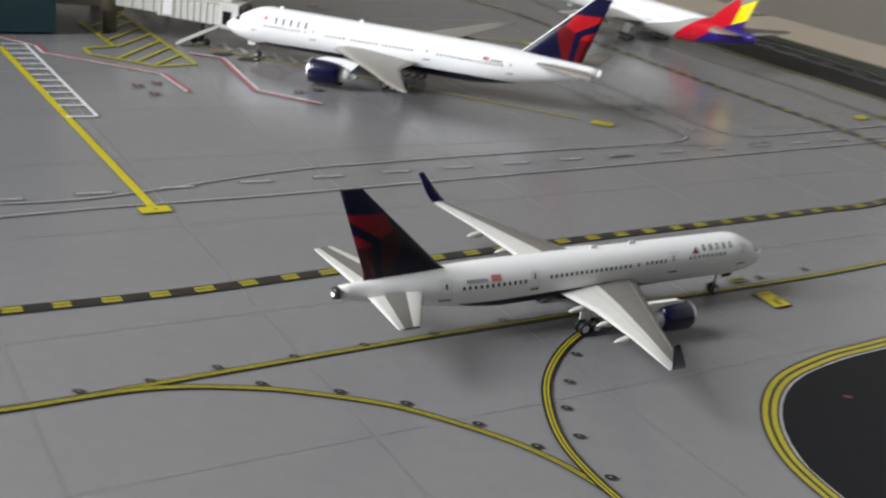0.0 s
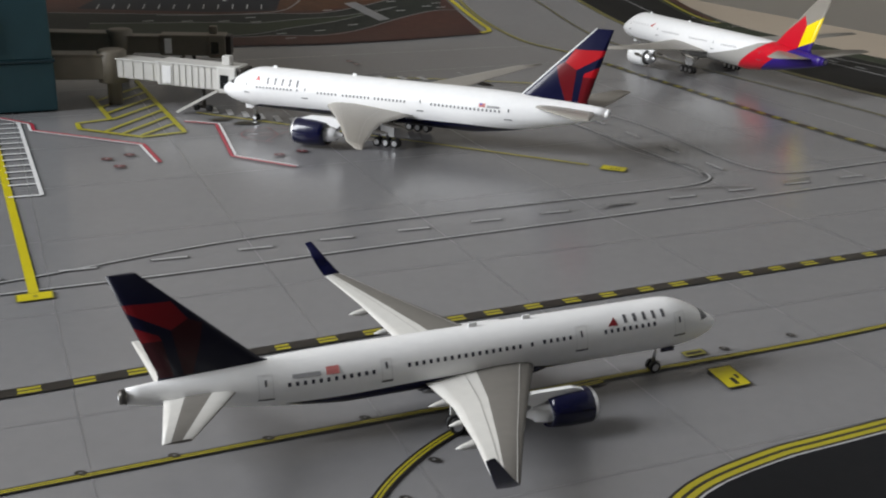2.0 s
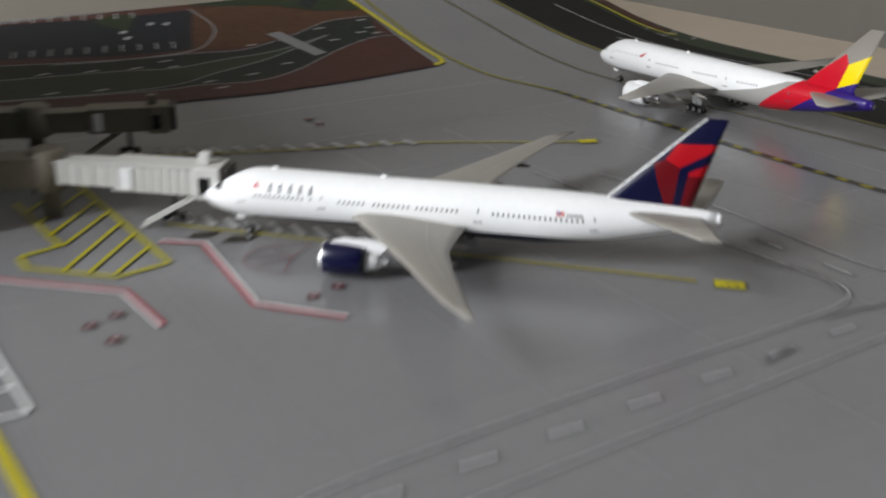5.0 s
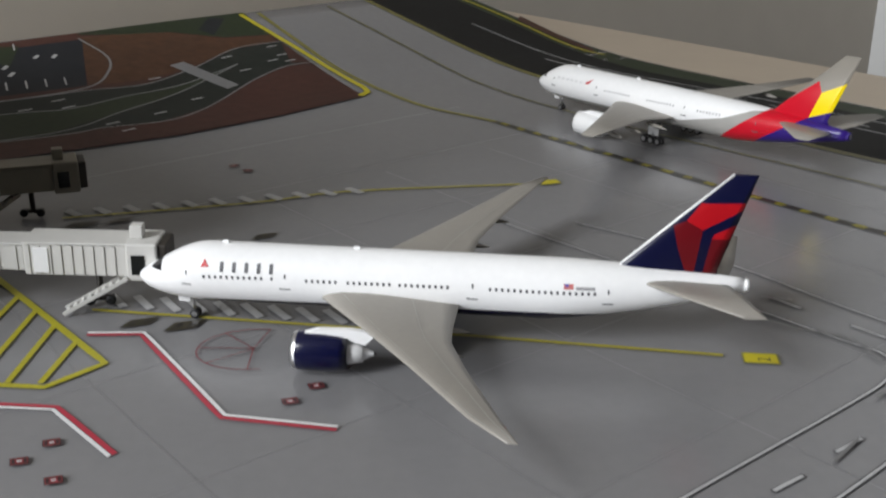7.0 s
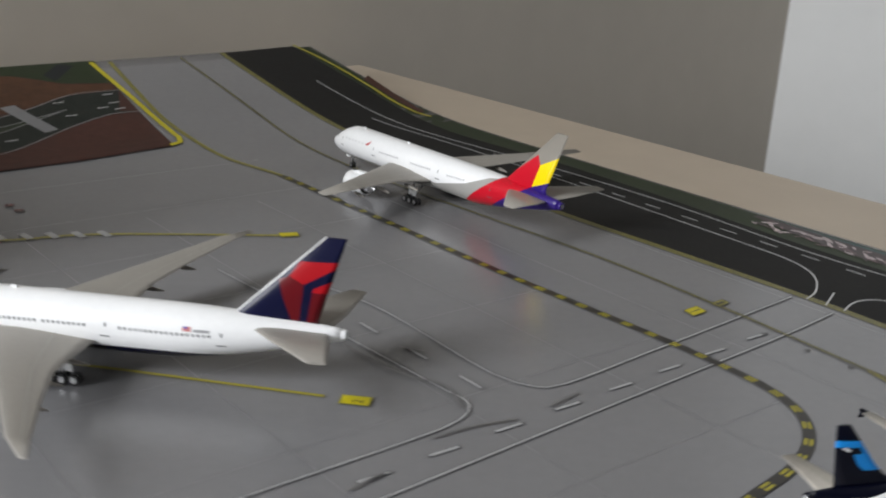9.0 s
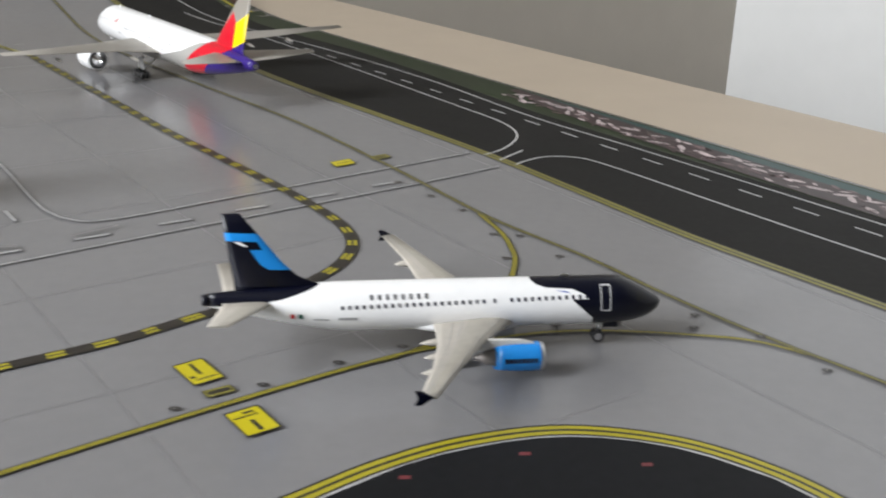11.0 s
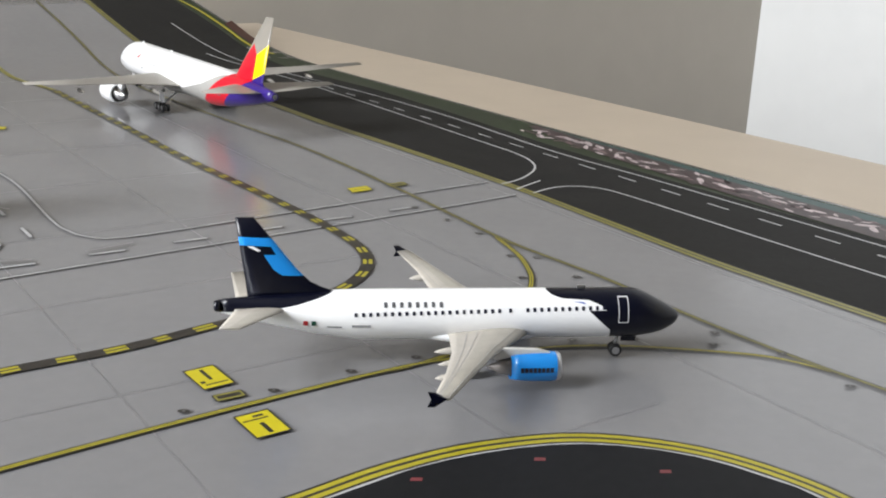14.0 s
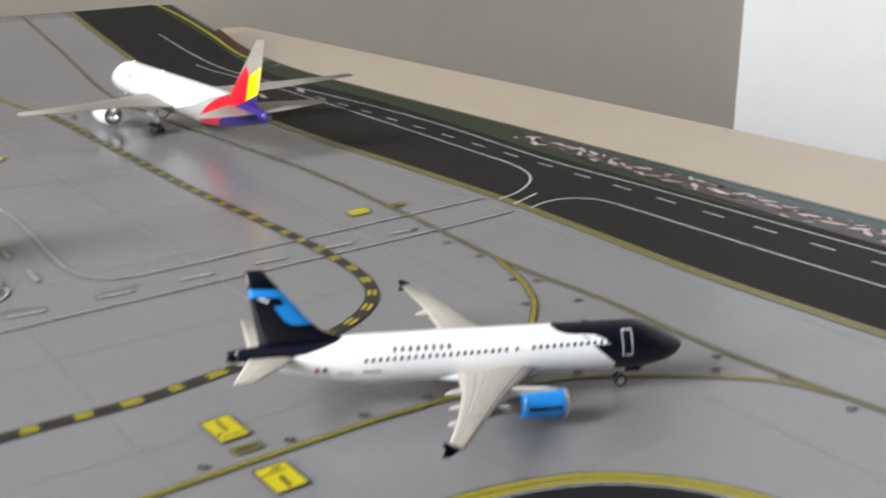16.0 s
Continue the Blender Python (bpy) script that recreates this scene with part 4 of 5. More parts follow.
    # tail cone end
    bm = bmesh.new()
    top, bot, w = h.at(h.L)
    lathe(bm, [(0, (top - bot) * 0.46 * K), (0.45 * K, (top - bot) * 0.40 * K), (0.5 * K, (top - bot) * 0.25 * K), (0.1 * K, (top - bot) * 0.2 * K)], Matrix.Translation(Vector((-h.L, 0, (top + bot) / 2)) * K) @ pose(0, 0, 0, 0, 0, 180), 14, [0, 0, 1])
    part("tail_exhaust", bm, [spec.get("cone", dark_metal), steel], plane)
    # nose gear
    nx, wr, ww = spec["nose_gear"]
    bm = bmesh.new()
    rod(bm, Vector((-nx, 0, wr)) * K, Vector((-nx + 0.15, 0, h.zc - low - h.H * 0.40)) * K, 0.17 * K)
    rod(bm, Vector((-nx, -ww * 1.1, wr)) * K, Vector((-nx, ww * 1.1, wr)) * K, 0.12 * K)
    g = part("nose_gear", bm, steel, plane)
    for dy in (-1, 1):
        wheel(g, -nx, dy * ww * 0.85, wr, wr, ww)
    for dy in (-1, 1):
        bm = bmesh.new()
        box(bm, Vector((-nx + 0.3, dy * 0.5 - 0.04, h.zc - low - h.H * 0.5 - 0.38)) * K, Vector((-nx + 1.6, dy * 0.5 + 0.04, h.zc - low - h.H * 0.44)) * K, 0.03 * K)
        part("gear_door", bm, spec.get("nose_door", paint_white), g)
    # roof aerials
    for x in spec["aerials"]:
        bm = bmesh.new()
        top, bot, w = h.at(x)
        box(bm, Vector((-x - 0.45, -0.07, top - 0.1)) * K, Vector((-x + 0.25, 0.07, top + 0.32)) * K, 0.04 * K)
        part("aerial", bm, spec.get("aerial_paint", paint_white), plane)
    for piece in plane.children:
        if not piece.name.startswith(("main_gear", "nose_gear")):
            piece.location.z = -low * K
    return plane


def k(points):
    return [(-a * K, b * K) for a, b in points]


def bars(x0, z, n, w, hh, gap):
    """Plain blocks in place of letters."""
    return [rect(x0 + i * (w + gap), z, w, hh) for i in range(n)]


def fin_zone(fin, pts):
    """Points given along the root chord and up the fin, as places of the model."""
    (z0, x0, c0, t0), (z1, x1, c1, t1) = fin[-2], fin[-1]
    out = []
    for m, n in pts:
        x = x0 - m * c0 + n * ((x1 - c1) - (x0 - c0))
        out.append((x * K, (z0 + n * (z1 - z0)) * K))
    return out


# Fields of the navy and red fin, in fractions of the root chord and of the height
FIN_BRIGHT = [
    [(0.554, 0.698), (1.0, 0.705), (0.99, 0.625), (0.681, 0.413), (0.48, 0.509)],
    [(1.0, 0.475), (0.99, 0.314), (0.806, 0.318), (0.813, 0.37)],
]
FIN_DARK = [
    [(0.37, 0.45), (0.48, 0.509), (0.681, 0.413), (0.772, -0.06), (0.689, -0.06), (0.50, 0.22)],
    [(0.808, 0.316), (0.99, 0.312), (1.0, -0.06), (0.862, -0.06)],
]


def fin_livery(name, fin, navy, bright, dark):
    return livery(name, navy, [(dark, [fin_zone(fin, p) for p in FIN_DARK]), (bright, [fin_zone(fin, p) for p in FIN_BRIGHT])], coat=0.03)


# Long twinjet at the gate
h777 = Hull(63.9, 6.35, 6.5, 5.7, 9.0, 20.0, 0.13, 0.72)
fin777 = [(7.6, -49.6, 11.5, 0.9), (8.4, -50.7, 10.4, 0.9), (8.75, -51.4, 9.75, 0.9), (18.7, -61.85, 2.35, 0.45)]
wing777 = [(2.0, -20.0, 15.2, 4.4, 1.9), (3.1, -20.95, 14.3, 4.5, 1.7), (9.9, -25.8, 9.6, 5.1, 1.05), (13.6, -28.4, 7.3, 5.45, 0.85), (20.0, -32.7, 5.1, 6.05, 0.6), (29.6, -38.9, 2.6, 6.9, 0.4), (33.2, -42.2, 0.9, 7.1, 0.2)]
belly = k([(4.0, 2.0), (60, 2.0), (52.0, 3.7), (44.0, 4.05), (30.0, 3.85), (14.0, 3.5), (8.0, 3.3)])
cockpit777 = k([(1.75, 6.15), (3.3, 6.2), (3.0, 7.1), (2.5, 6.95)])
spec777 = dict(
    hull=h777, sits=0.0, paint=livery("white_navy_belly", WHITE, [(NAVY, [belly]), ((0.01, 0.01, 0.012), [cockpit777])]), body_label="glossy white fuselage with a thin navy belly",
    fairing=(19.0, 37.5, 3.3, 3.7, 1.35), fairing_paint=navy_enamel, wing=wing777, wing_top=wing_grey, wing_rear=wing_grey, wing_label="plain grey swept wing",
    canoes=[(7.4, 32.2, 3.95, 4.6), (14.2, 33.2, 4.6, 3.8), (21.0, 35.6, 5.3, 3.2)], tip="raked", tailplane=[(0.8, -53.0, 9.2, 7.3, 0.8), (1.8, -53.9, 8.7, 7.4, 0.75), (4.4, -56.2, 7.2, 7.65, 0.6), (10.8, -62.3, 2.2, 8.3, 0.35)],
    engine=(19.7, 10.5, 2.2, 2.0, 7.6), cowl=navy_enamel, cowl_label="glossy navy engine cowl with a bright lip", core=paint_white, pylon=(25.6, 4.5), pylon_paint=paint_white,
    windows=[(8.3, 14.6, 6.25, 6.35), (15.6, 15.65, 6.38, 6.38), (19.3, 22.8, 6.32, 6.38), (23.7, 28.4, 6.36, 6.42), (29.1, 34.4, 6.42, 6.46), (38.4, 49.1, 6.48, 6.44)], pitch=0.62, window_ink=ink_grey,
    doors=[(6.3, 6.2, 0.9, 1.8), (17.0, 6.3, 1.0, 1.9), (36.6, 6.35, 1.0, 1.9), (50.3, 6.3, 1.0, 1.85)], door_ink=None, door_sills=True,
    marks=[("emblem", [[(7.9, 7.2), (8.85, 7.24), (8.3, 7.95)]], ink_red, "plain red triangle"), ("title_bar", bars(10.2, 7.3, 5, 0.36, 0.95, 0.97), ink_grey, "plain dark bar in place of the airline's name"),
           ("flag", [rect(46.3, 7.1, 0.95, 0.5)], ink_pink, ""), ("flag_canton", [rect(46.1, 7.2, 0.42, 0.28)], ink_blue, ""), ("registration_bar", [rect(48.0, 6.95, 1.9, 0.3)], ink_line, "plain bar in place of the registration")],
    main=(32.4, 5.5, 3, 0.68, 0.5), nose_gear=(5.9, 0.55, 0.4), fin=fin777, fin_paint=fin_livery("navy_red_fin", fin777, NAVY, RED, DARK_RED), fin_label="navy tail fin with red angular fields", fin_edge=True,
    aerials=[9.8, 24.0], cone=paint_white)
airliner("model_airliner", spec777, (-0.1010, 0.4506), 180 - 12.4, "white twin-engine model airliner with navy engines parked at the jet bridge")

# Narrow twinjet on the taxi line
h757 = Hull(47.7, 4.0, 4.3, 4.88, 6.0, 15.5, 0.12, 0.66)
fin757 = [(6.0, -36.2, 9.4, 0.7), (6.7, -37.3, 8.2, 0.7), (7.1, -38.4, 7.15, 0.7), (14.5, -46.35, 1.95, 0.4)]
wing757 = [(1.2, -17.2, 9.5, 3.75, 1.3), (1.9, -17.7, 8.8, 3.8, 1.2), (6.6, -20.4, 5.95, 4.2, 0.8), (12.5, -23.7, 3.5, 4.7, 0.5), (18.6, -26.9, 1.55, 5.15, 0.3)]
belly7 = k([(12.0, 2.7), (15.0, 1.9), (31.0, 1.9), (37.0, 3.85), (27.0, 4.15), (20.0, 4.1)])
cockpit757 = k([(1.2, 5.1), (2.2, 5.15), (2.0, 5.8), (1.6, 5.75)])
spec757 = dict(
    hull=h757, sits=0.5, paint=livery("white_navy_belly_narrow", WHITE, [(NAVY, [belly7]), ((0.01, 0.01, 0.012), [cockpit757])]), body_label="white fuselage with a navy belly sweeping up aft",
    fairing=(14.8, 28.0, 2.05, 3.3, 1.0), fairing_paint=navy_enamel, wing=wing757, wing_top=wing_mid, wing_rear=wing_pale, wing_label="grey swept wing with pale flaps",
    canoes=[(4.3, 24.3, 3.5, 3.0), (8.2, 24.5, 3.95, 2.8), (11.8, 25.9, 4.3, 2.4)], tip="blended", tail_pale=(1, 2, 3, 6, 7), wing_lines=(0.14, 0.66), tailplane=[(0.4, -39.7, 5.6, 5.2, 0.55), (1.2, -40.4, 5.0, 5.3, 0.5), (8.1, -44.5, 1.9, 6.05, 0.25)],
    engine=(15.1, 6.5, 2.45, 1.38, 5.2), cowl=navy_enamel, cowl_label="glossy navy engine cowl", core=paint_white, pylon=(20.0, 3.95), pylon_paint=paint_white,
    windows=[(7.0, 11.8, 5.75, 5.72), (14.6, 17.0, 5.72, 5.72), (17.9, 17.95, 5.68, 5.68), (18.9, 28.4, 5.66, 5.63), (30.6, 37.1, 5.53, 5.47)], pitch=0.56,
    doors=[(4.6, 5.4, 0.95, 1.75), (13.6, 5.5, 0.95, 1.75), (29.6, 5.5, 0.75, 1.5), (38.4, 5.4, 1.0, 1.75)], door_ink=ink_faint, door_sills=True,
    marks=[("emblem", [[(10.3, 6.05), (11.2, 6.08), (10.55, 6.6)]], ink_maroon, "plain red triangle"), ("title_bar", bars(6.1, 6.4, 5, 0.27, 0.5, 0.6), ink_grey, "plain dark bar in place of the airline's name"),
           ("flag", [rect(33.6, 6.08, 0.95, 0.5)], ink_pink, ""), ("registration_bar", [rect(35.5, 6.0, 2.0, 0.26)], ink_line, "plain bar in place of the registration")],
    # Fin colours of the other airliner, darkened here to paint in its shaded side.
    main=(24.2, 3.66, 2, 0.62, 0.42), nose_gear=(5.6, 0.5, 0.36), fin=fin757, fin_paint=fin_livery("shaded_navy_red_fin", fin757, (0.002, 0.0025, 0.013), (0.11, 0.004, 0.007), (0.022, 0.002, 0.004)), fin_label="navy tail fin with red angular fields, shade put into its colours",
    aerials=[17.5, 22.0], nose_door=navy_enamel)
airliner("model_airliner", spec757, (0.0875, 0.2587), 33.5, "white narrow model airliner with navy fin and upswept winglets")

# Twinjet with a banded tail, on the far taxi line
h_banded = Hull(64.6, 6.3, 6.45, 5.7, 9.0, 20.0, 0.13, 0.72)
fin_asi = [(7.6, -50.0, 11.6, 0.9), (8.7, -51.6, 9.4, 0.9), (19.0, -62.6, 2.5, 0.45)]
TAIL_RED, TAIL_YELLOW, TAIL_BLUE, TAIL_SAND, PALE_GREY = (0.55, 0.006, 0.02), (0.92, 0.68, 0.0), (0.03, 0.012, 0.17), (0.25, 0.23, 0.20), (0.36, 0.35, 0.33)
bands = [
    (TAIL_SAND, [k([(52, 9.0), (70, 9.0), (70, 20), (52, 20)])]),
    (TAIL_RED, [k([(42.6, 2.4), (48.0, 2.4), (57.9, 8.7), (59.6, 12.9), (59.0, 14.6)])]),
    (TAIL_BLUE, [k([(48.0, 2.4), (67, 2.4), (67, 11.4), (62.7, 10.7), (57.9, 8.7)])]),
    (TAIL_YELLOW, [k([(57.9, 8.7), (65.5, 11.85), (65.5, 15.9), (59.6, 12.9)])]),
]
belly_sweep = [k(p) for p in ([(4, 2.0), (26, 2.0), (26, 3.6), (4, 3.4)], [(26, 2.0), (36, 2.0), (36, 4.4), (26, 3.6)], [(36, 2.0), (44.3, 2.0), (44.3, 6.4), (36, 4.4)], [(44.3, 2.0), (52, 2.0), (54, 9.0), (49.0, 8.3), (44.3, 6.4)])]
wing_asi = [(2.0, -20.5, 14.5, 4.4, 1.9), (3.1, -21.4, 13.4, 4.5, 1.7), (9.9, -25.6, 8.2, 5.1, 1.0), (20.0, -32.0, 5.1, 6.1, 0.6), (30.4, -38.6, 2.2, 7.3, 0.35)]
spec_asi = dict(
    spec777, hull=h_banded, windows=[(19.0, 24.8, 6.4, 6.5), (28.7, 34.4, 6.45, 6.6), (39.3, 44.0, 6.6, 6.8)], window_ink=ink_line, wing=wing_asi, paint=livery("white_banded_tail", WHITE, [(PALE_GREY, belly_sweep)] + bands + [((0.01, 0.01, 0.012), [cockpit777])]), body_label="white fuselage with red, yellow and blue bands at the tail",
    fairing_paint=wing_pale, cowl=paint_white, cowl_label="white engine cowl with a bright lip", core=steel, tip="plain", fin=fin_asi,
    fin_paint=livery("banded_fin", TAIL_SAND, [(c, p) for c, p in bands]), fin_label="tail fin in red, yellow, blue and sand bands", fin_edge=False, cone=material("blue_cone", TAIL_BLUE, 0.3, vary=0.05, scale=500),
    marks=[("title_bar", bars(7.6, 6.9, 6, 0.75, 0.4, 0.35), ink_faint, "plain grey bar in place of the airline's name"), ("emblem", [[(14.0, 6.9), (15.7, 7.8), (14.9, 6.8)]], ink_red, "small red sweep")])
airliner("model_airliner", spec_asi, (0.0502, 0.6823), 125.2, "white model airliner with red, yellow and blue banded tail")

# Short twinjet with a black nose
h320 = Hull(38.1, 4.0, 4.14, 4.42, 5.0, 11.6, 0.06, 0.68)
fin320 = [(5.9, -28.0, 7.9, 0.6), (6.42, -29.0, 6.95, 0.6), (6.82, -30.05, 5.95, 0.6), (7.25, -30.9, 5.15, 0.58), (8.35, -32.0, 4.2, 0.55), (10.33, -33.5, 2.95, 0.48), (12.6, -35.3, 1.45, 0.35)]
wing320 = [(1.2, -12.9, 7.0, 3.2, 1.2), (1.95, -13.4, 6.4, 3.25, 1.1), (6.4, -16.35, 3.75, 3.65, 0.7), (11.5, -19.0, 2.2, 4.15, 0.45), (16.4, -21.4, 1.3, 4.5, 0.28)]
black_nose = [k(p) for p in ([(-1, 1.5), (6.0, 1.5), (6.35, 3.5), (-1, 3.5)], [(-1, 3.5), (6.35, 3.5), (8.25, 5.22), (-1, 5.22)], [(-1, 5.2), (6.75, 5.2), (7.2, 5.6), (-1, 5.6)], [(-1, 5.6), (7.2, 5.6), (8.2, 5.97), (-1, 5.97)], [(-1, 5.96), (8.2, 5.96), (10.4, 6.08), (11.2, 6.28), (12.2, 6.8), (-1, 6.8)])]
black_tail = [k([(29.1, 6.45), (32.1, 5.62), (35.4, 4.95), (41, 4.55), (41, 8), (29.1, 8)])]
swoosh = [k(p) for p in ([(36.8, 11.02), (34.02, 10.93), (33.2, 10.2), (36.6, 10.32)], [(34.05, 10.32), (33.2, 10.32), (31.8, 8.61), (33.54, 9.43)], [(34.56, 9.54), (33.3, 9.56), (31.8, 9.01), (31.0, 7.76), (33.13, 7.82), (33.79, 8.27), (34.2, 8.93)])]
# White sliver: a highlight of the fin's sheen, painted into its colour.
painted_glint = [k([(35.87, 10.22), (35.39, 10.25), (34.78, 9.89), (35.02, 9.8)])]
spec320 = dict(
    hull=h320, sits=0.5, paint=livery("white_black_nose", WHITE, [(BLACK, black_nose + black_tail), ((0.004, 0.004, 0.006), [k([(1.5, 4.8), (2.7, 4.85), (2.5, 5.5), (2.0, 5.45)])])], coat=0.04), body_label="white fuselage with a glossy black nose and tail",
    fairing=(11.3, 22.5, 2.1, 2.95, 0.95), fairing_paint=paint_white, wing=wing320, wing_top=material("cream_wing_enamel", (0.36, 0.335, 0.29), 0.42, vary=0.14, scale=420), wing_rear=material("cream_flap_enamel", (0.42, 0.39, 0.345), 0.42, vary=0.14, scale=420), wing_label="cream-grey swept wing",
    canoes=[(4.2, 18.5, 2.95, 2.7), (7.6, 18.8, 3.35, 2.5), (11.0, 19.8, 3.75, 2.1)], tip="fence", wing_lines=(0.14, 0.62, 0.76), tailplane=[(0.4, -32.4, 4.5, 5.1, 0.5), (1.1, -32.9, 4.0, 5.2, 0.45), (6.5, -36.1, 1.6, 5.8, 0.22)],
    engine=(11.4, 5.75, 2.12, 1.2, 5.4), cowl=blue_enamel, cowl_label="sky-blue engine cowl", core=exhaust_grey, pylon=(15.9, 3.45), pylon_paint=wing_pale, cowl_bar=True,
    windows=[(7.0, 13.9, 5.43, 5.31), (14.8, 14.85, 5.29, 5.29), (15.7, 27.6, 5.27, 5.04)], pitch=0.58, window_ink=ink_dark, doors=[(5.35, 5.2, 0.8, 1.95)], door_ink=print_white, door_sills=False,
    marks=[("title_bar", bars(20.45, 5.76, 8, 0.24, 0.36, 0.4), ink_title, "plain grey bar in place of the airline's name"), ("registration_bar", [rect(26.86, 4.1, 1.5, 0.22)], ink_line, "plain bar in place of the registration"),
           ("flag_red", [rect(31.3, 4.24, 0.36, 0.42)], ink_red, ""), ("flag_green", [rect(30.65, 4.26, 0.36, 0.42)], material("green_ink", (0.01, 0.08, 0.05), 0.4), ""),
           ("nose_sweep", [[(8.4, 5.7), (9.6, 5.9), (8.7, 5.85)]], ink_blue, "small blue sweep"), ("rear_door_sill", [rect(29.0, 4.0, 1.2, 0.1)], ink_grey, "")],
    main=(18.4, 3.8, 1, 0.6, 0.42), nose_gear=(5.3, 0.55, 0.34), fin=fin320, fin_paint=livery("black_blue_fin", BLACK, [((0.015, 0.27, 0.75), swoosh), (WHITE, painted_glint)]), fin_label="black tail fin with a sky-blue sweep",
    aerials=[8.5], aerial_paint=steel, cone=black_enamel, nose_door=black_enamel)
airliner("model_airliner", spec320, (0.2581, 0.3510), 6.4, "white short model airliner with black nose, black fin and blue engines")

# ---- terminal and jet bridges; centimetres ----
A_T = 33.0


def laid(ob, x, y, yaw):
    ob.matrix_world = pose(x * 0.01, y * 0.01, 0.0006, 0, 0, yaw)
    return ob


terminal = laid(tagged(new("terminal_building"), "teal plastic model terminal with dark gridded windows", "model building"), -17.2, 44.3, A_T)
cm = 0.01


def cbox(lo, hi, bevel=0.0):
    bm = bmesh.new()
    box(bm, Vector(lo) * cm, Vector(hi) * cm, bevel * cm)
    return bm


part("base_storey", cbox((-26.0, 0.0, 0.0), (0.0, 20.0, 2.0), 0.06), teal_plastic, terminal)
part("ledge", cbox((-26.0, -0.06, 2.0), (0.06, 20.0, 2.12), 0.03), teal_dark, terminal)
# Upper height, roof and rear depth are unseen, added to shade bridges and landside.
part("raised_upper_storey", cbox((-26.0, 0.03, 2.12), (-0.03, 20.0, 11.4), 0.06), teal_plastic, terminal)
part("roof", cbox((-26.3, -0.3, 11.4), (0.4, 20.3, 11.7), 0.05), teal_dark, terminal)
for i in range(6):
    x = -2.1 - 3.7 * i
    w = part("window", cbox((x - 2.9, -0.015, 2.55), (x, 0.05, 4.0)), dark_pane, terminal)
    for j in range(4):
        part("mullion", cbox((x - 2.9 + 0.72 * (j + 1) - 0.03, -0.05, 2.55), (x - 2.9 + 0.72 * (j + 1) + 0.03, -0.016, 4.0)), mullion_grey, w)
    for j in range(2):
        part("transom", cbox((x - 2.9, -0.045, 2.55 + 0.48 * (j + 1) - 0.02), (x, -0.017, 2.55 + 0.48 * (j + 1) + 0.02)), mullion_grey, w)
part("doorway", cbox((-3.6, -0.02, 0.0), (-2.6, 0.04, 1.3)), dark_pane, terminal)


def tunnel(parent, a, b, z0, z1, w, h, mat, ribs=0, name="tunnel"):
    """A bridge tunnel between two plan points (cm), its middle at heights z0 and z1, with upright ribs on both sides."""
    a, b = Vector((*a, z0)) * cm, Vector((*b, z1)) * cm
    d = b - a
    m = Matrix.Translation(a) @ d.to_track_quat("X", "Z").to_matrix().to_4x4()
    bm = bmesh.new()
    box(bm, (0, -w / 2 * cm, -h / 2 * cm), (d.length, w / 2 * cm, h / 2 * cm), 0.05 * cm, m=m)
    t = part(name, bm, mat, parent)
    bm = bmesh.new()
    box(bm, (0, -(w / 2 + 0.05) * cm, h / 2 * cm), (d.length, (w / 2 + 0.05) * cm, (h / 2 + 0.06) * cm), 0.02 * cm, m=m)
    part("roof_edge", bm, mat, t)
    for i in range(ribs):
        x = d.length * (i + 0.5) / ribs
        for s in (-1, 1):
            bm = bmesh.new()
            box(bm, (x - 0.04 * cm, s * w / 2 * cm - 0.03 * cm, -h * 0.46 * cm), (x + 0.04 * cm, s * w / 2 * cm + 0.03 * cm, h * 0.46 * cm), m=m)
            part("rib", bm, mat, t)
    return t, m, d.length


def bogie(parent, x, y, z, mat):
    bm = bmesh.new()
    rod(bm, Vector((x, y, 0.12)) * cm, Vector((x, y, z)) * cm, 0.09 * cm)
    box(bm, Vector((x - 0.35, y - 0.08, 0.1)) * cm, Vector((x + 0.35, y + 0.08, 0.24)) * cm, 0.02 * cm)
    leg = part("support_leg", bm, mat, parent)
    for s in (-1, 1):
        bm = bmesh.new()
        lathe(bm, [(-0.06 * cm, 0.08 * cm), (-0.05 * cm, 0.14 * cm), (0.05 * cm, 0.14 * cm), (0.06 * cm, 0.08 * cm)], Matrix.Translation(Vector((x + 0.28 * s, y - 0.14, 0.14)) * cm) @ pose(0, 0, 0, 0, 0, 90), 14)
        part("wheel", bm, rubber, leg)


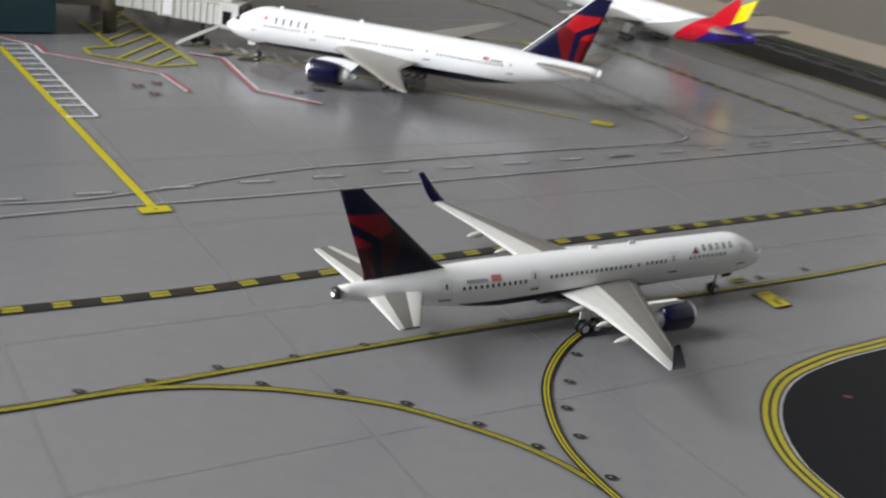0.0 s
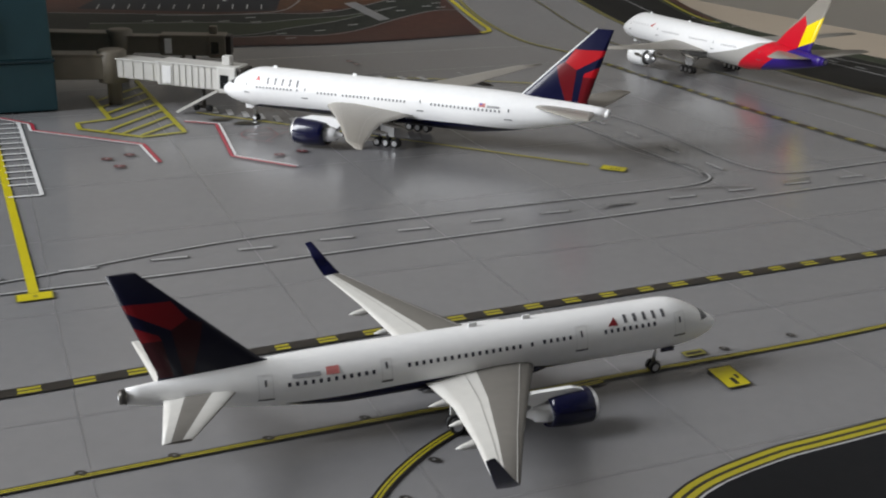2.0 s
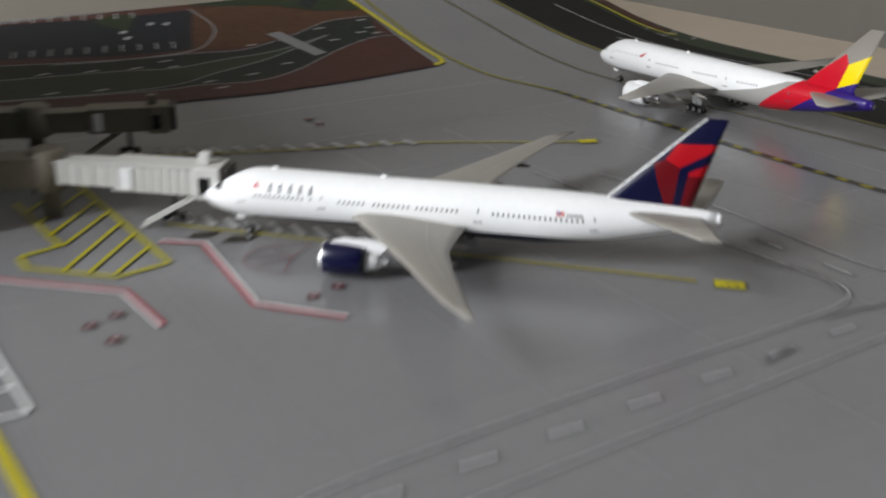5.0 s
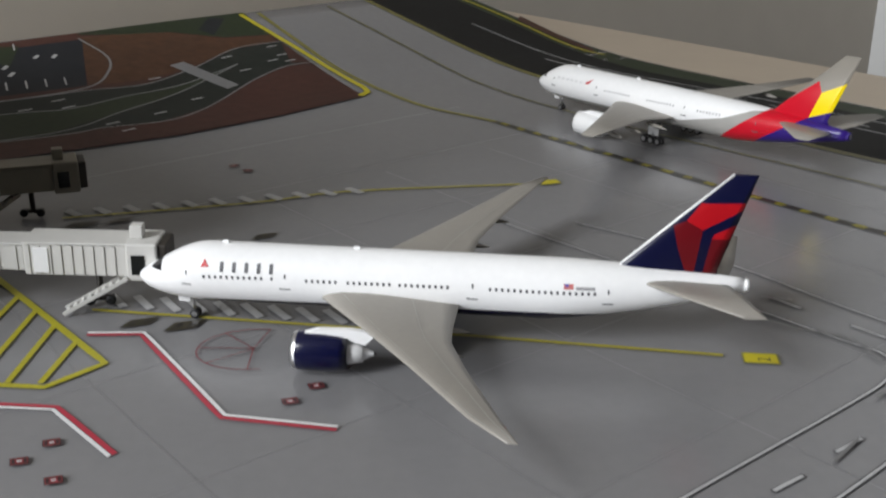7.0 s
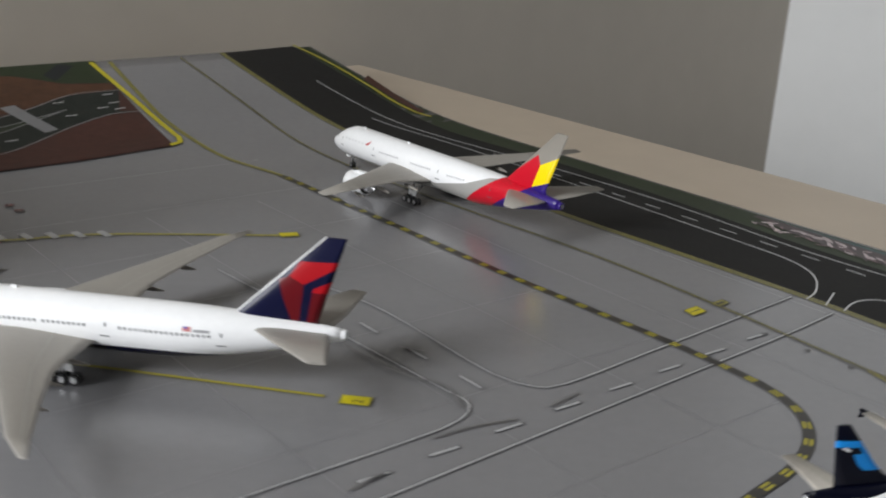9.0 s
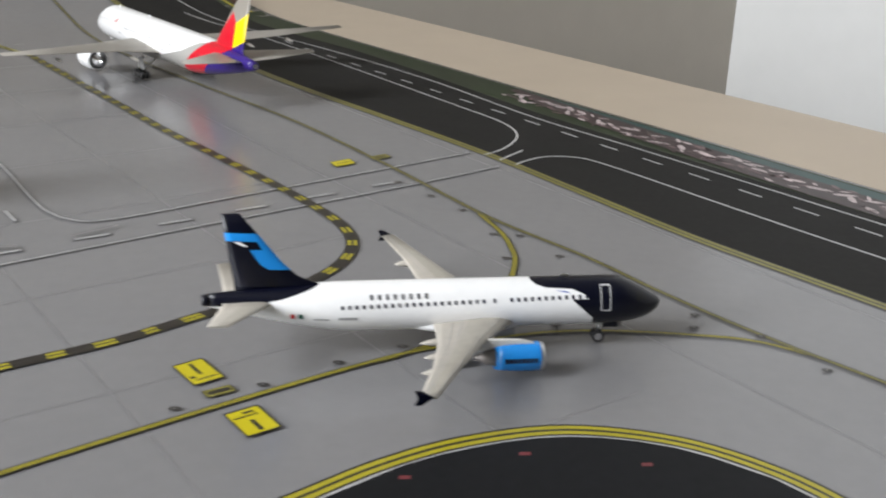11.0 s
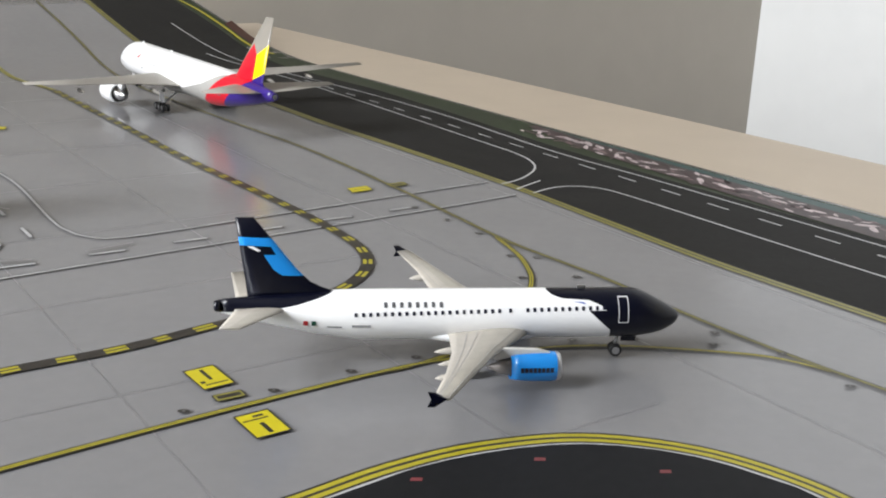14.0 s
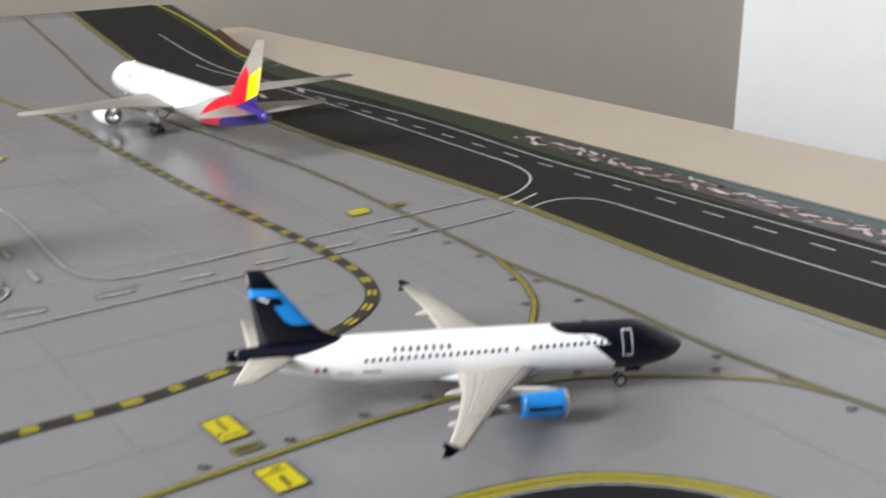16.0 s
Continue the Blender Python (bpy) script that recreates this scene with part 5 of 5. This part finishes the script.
def jet_bridge(label, root, hub, end, zs, main_mat, tip_mat, ribs, extra):
    """root: where it leaves the terminal; hub: the round joint on its column; end: the cab."""
    jb = tagged(new("jet_bridge"), label, "model jet bridge", "jet bridges at the terminal")
    jb.matrix_world = pose(0, 0, 0.0006)
    tunnel(jb, root, hub, zs[0], zs[1], 1.0, 1.0, main_mat, 0, "fixed_tunnel")
    bm = bmesh.new()
    lathe(bm, [(0.0, 0.30 * cm), (0.9 * cm, 0.30 * cm), (0.95 * cm, 0.62 * cm), (zs[1] * cm + 0.62 * cm, 0.62 * cm), (zs[1] * cm + 0.72 * cm, 0.5 * cm)], Matrix.Translation(Vector((*hub, 0)) * cm) @ pose(0, 0, 0, 0, -90, 0), 20)
    part("rotunda", bm, main_mat, jb, "round joint on a column")
    half = Vector(hub).lerp(Vector(end), 0.45)
    zh = zs[1] + (zs[2] - zs[1]) * 0.45
    tunnel(jb, hub, half, zs[1], zh, 0.82, 0.76, tip_mat, ribs // 2)
    t, m, l = tunnel(jb, half, end, zh, zs[2], 1.0, 0.92, tip_mat, ribs, "sliding_tunnel")
    bm = bmesh.new()
    box(bm, (l * 0.10, -0.56 * cm, -0.36 * cm), (l * 0.24, -0.50 * cm, 0.36 * cm), 0.01 * cm, m=m)
    part("side_panel", bm, paint_white, t, "plain white panel")
    bm = bmesh.new()
    box(bm, (l - 0.1 * cm, -0.6 * cm, -0.55 * cm), (l + 0.75 * cm, 0.6 * cm, 0.55 * cm), 0.06 * cm, m=m)
    cab = part("cab", bm, tip_mat, jb)
    bm = bmesh.new()
    box(bm, (l + 0.05 * cm, -0.63 * cm, -0.34 * cm), (l + 0.42 * cm, -0.585 * cm, 0.22 * cm), 0.01 * cm, m=m)
    part("cab_window", bm, dark_pane, cab)
    bm = bmesh.new()
    box(bm, (l - 0.05 * cm, -0.2 * cm, 0.55 * cm), (l + 0.3 * cm, 0.16 * cm, 0.92 * cm), 0.03 * cm, m=m)
    part("roof_unit", bm, tip_mat, cab)
    bm = bmesh.new()
    box(bm, (l + 0.75 * cm, -0.5 * cm, -0.45 * cm), (l + 1.0 * cm, 0.5 * cm, 0.5 * cm), 0.05 * cm, m=m)
    part("bellows", bm, bridge_dark, cab)
    e = Vector(hub).lerp(Vector(end), 0.8)
    bogie(jb, e.x, e.y, zs[2] - 0.5, bridge_dark)
    if extra:
        bm = bmesh.new()
        a, b = Vector((*extra[0], 0.04)) * cm, Vector((*extra[1], zs[2] - 0.45)) * cm
        m2 = Matrix.Translation(a) @ (b - a).to_track_quat("X", "Z").to_matrix().to_4x4()
        for s in (-0.22, 0.22):
            box(bm, (0, (s - 0.03) * cm, -0.05 * cm), ((b - a).length, (s + 0.03) * cm, 0.05 * cm), m=m2)
        for i in range(9):
            x = (b - a).length * (i + 0.5) / 9
            box(bm, (x - 0.05 * cm, -0.19 * cm, -0.015 * cm), (x + 0.05 * cm, 0.19 * cm, 0.015 * cm), m=m2)
        part("service_stairs", bm, tip_mat, jb)
    return jb


jet_bridge("off-white ribbed model jet bridge docked at the white airliner", (-18.0, 45.2), (-15.6, 46.2), (-10.35, 45.8), (1.65, 1.6, 1.45), bridge_beige, bridge_white, 10, ((-12.3, 45.3), (-10.5, 45.4)))
jet_bridge("beige model jet bridge reaching over an empty stand", (-22.6, 52.0), (-18.6, 52.6), (-14.4, 53.8), (1.45, 1.45, 1.4), bridge_beige, bridge_beige, 0, ((-16.9, 52.7), (-15.5, 53.2)))
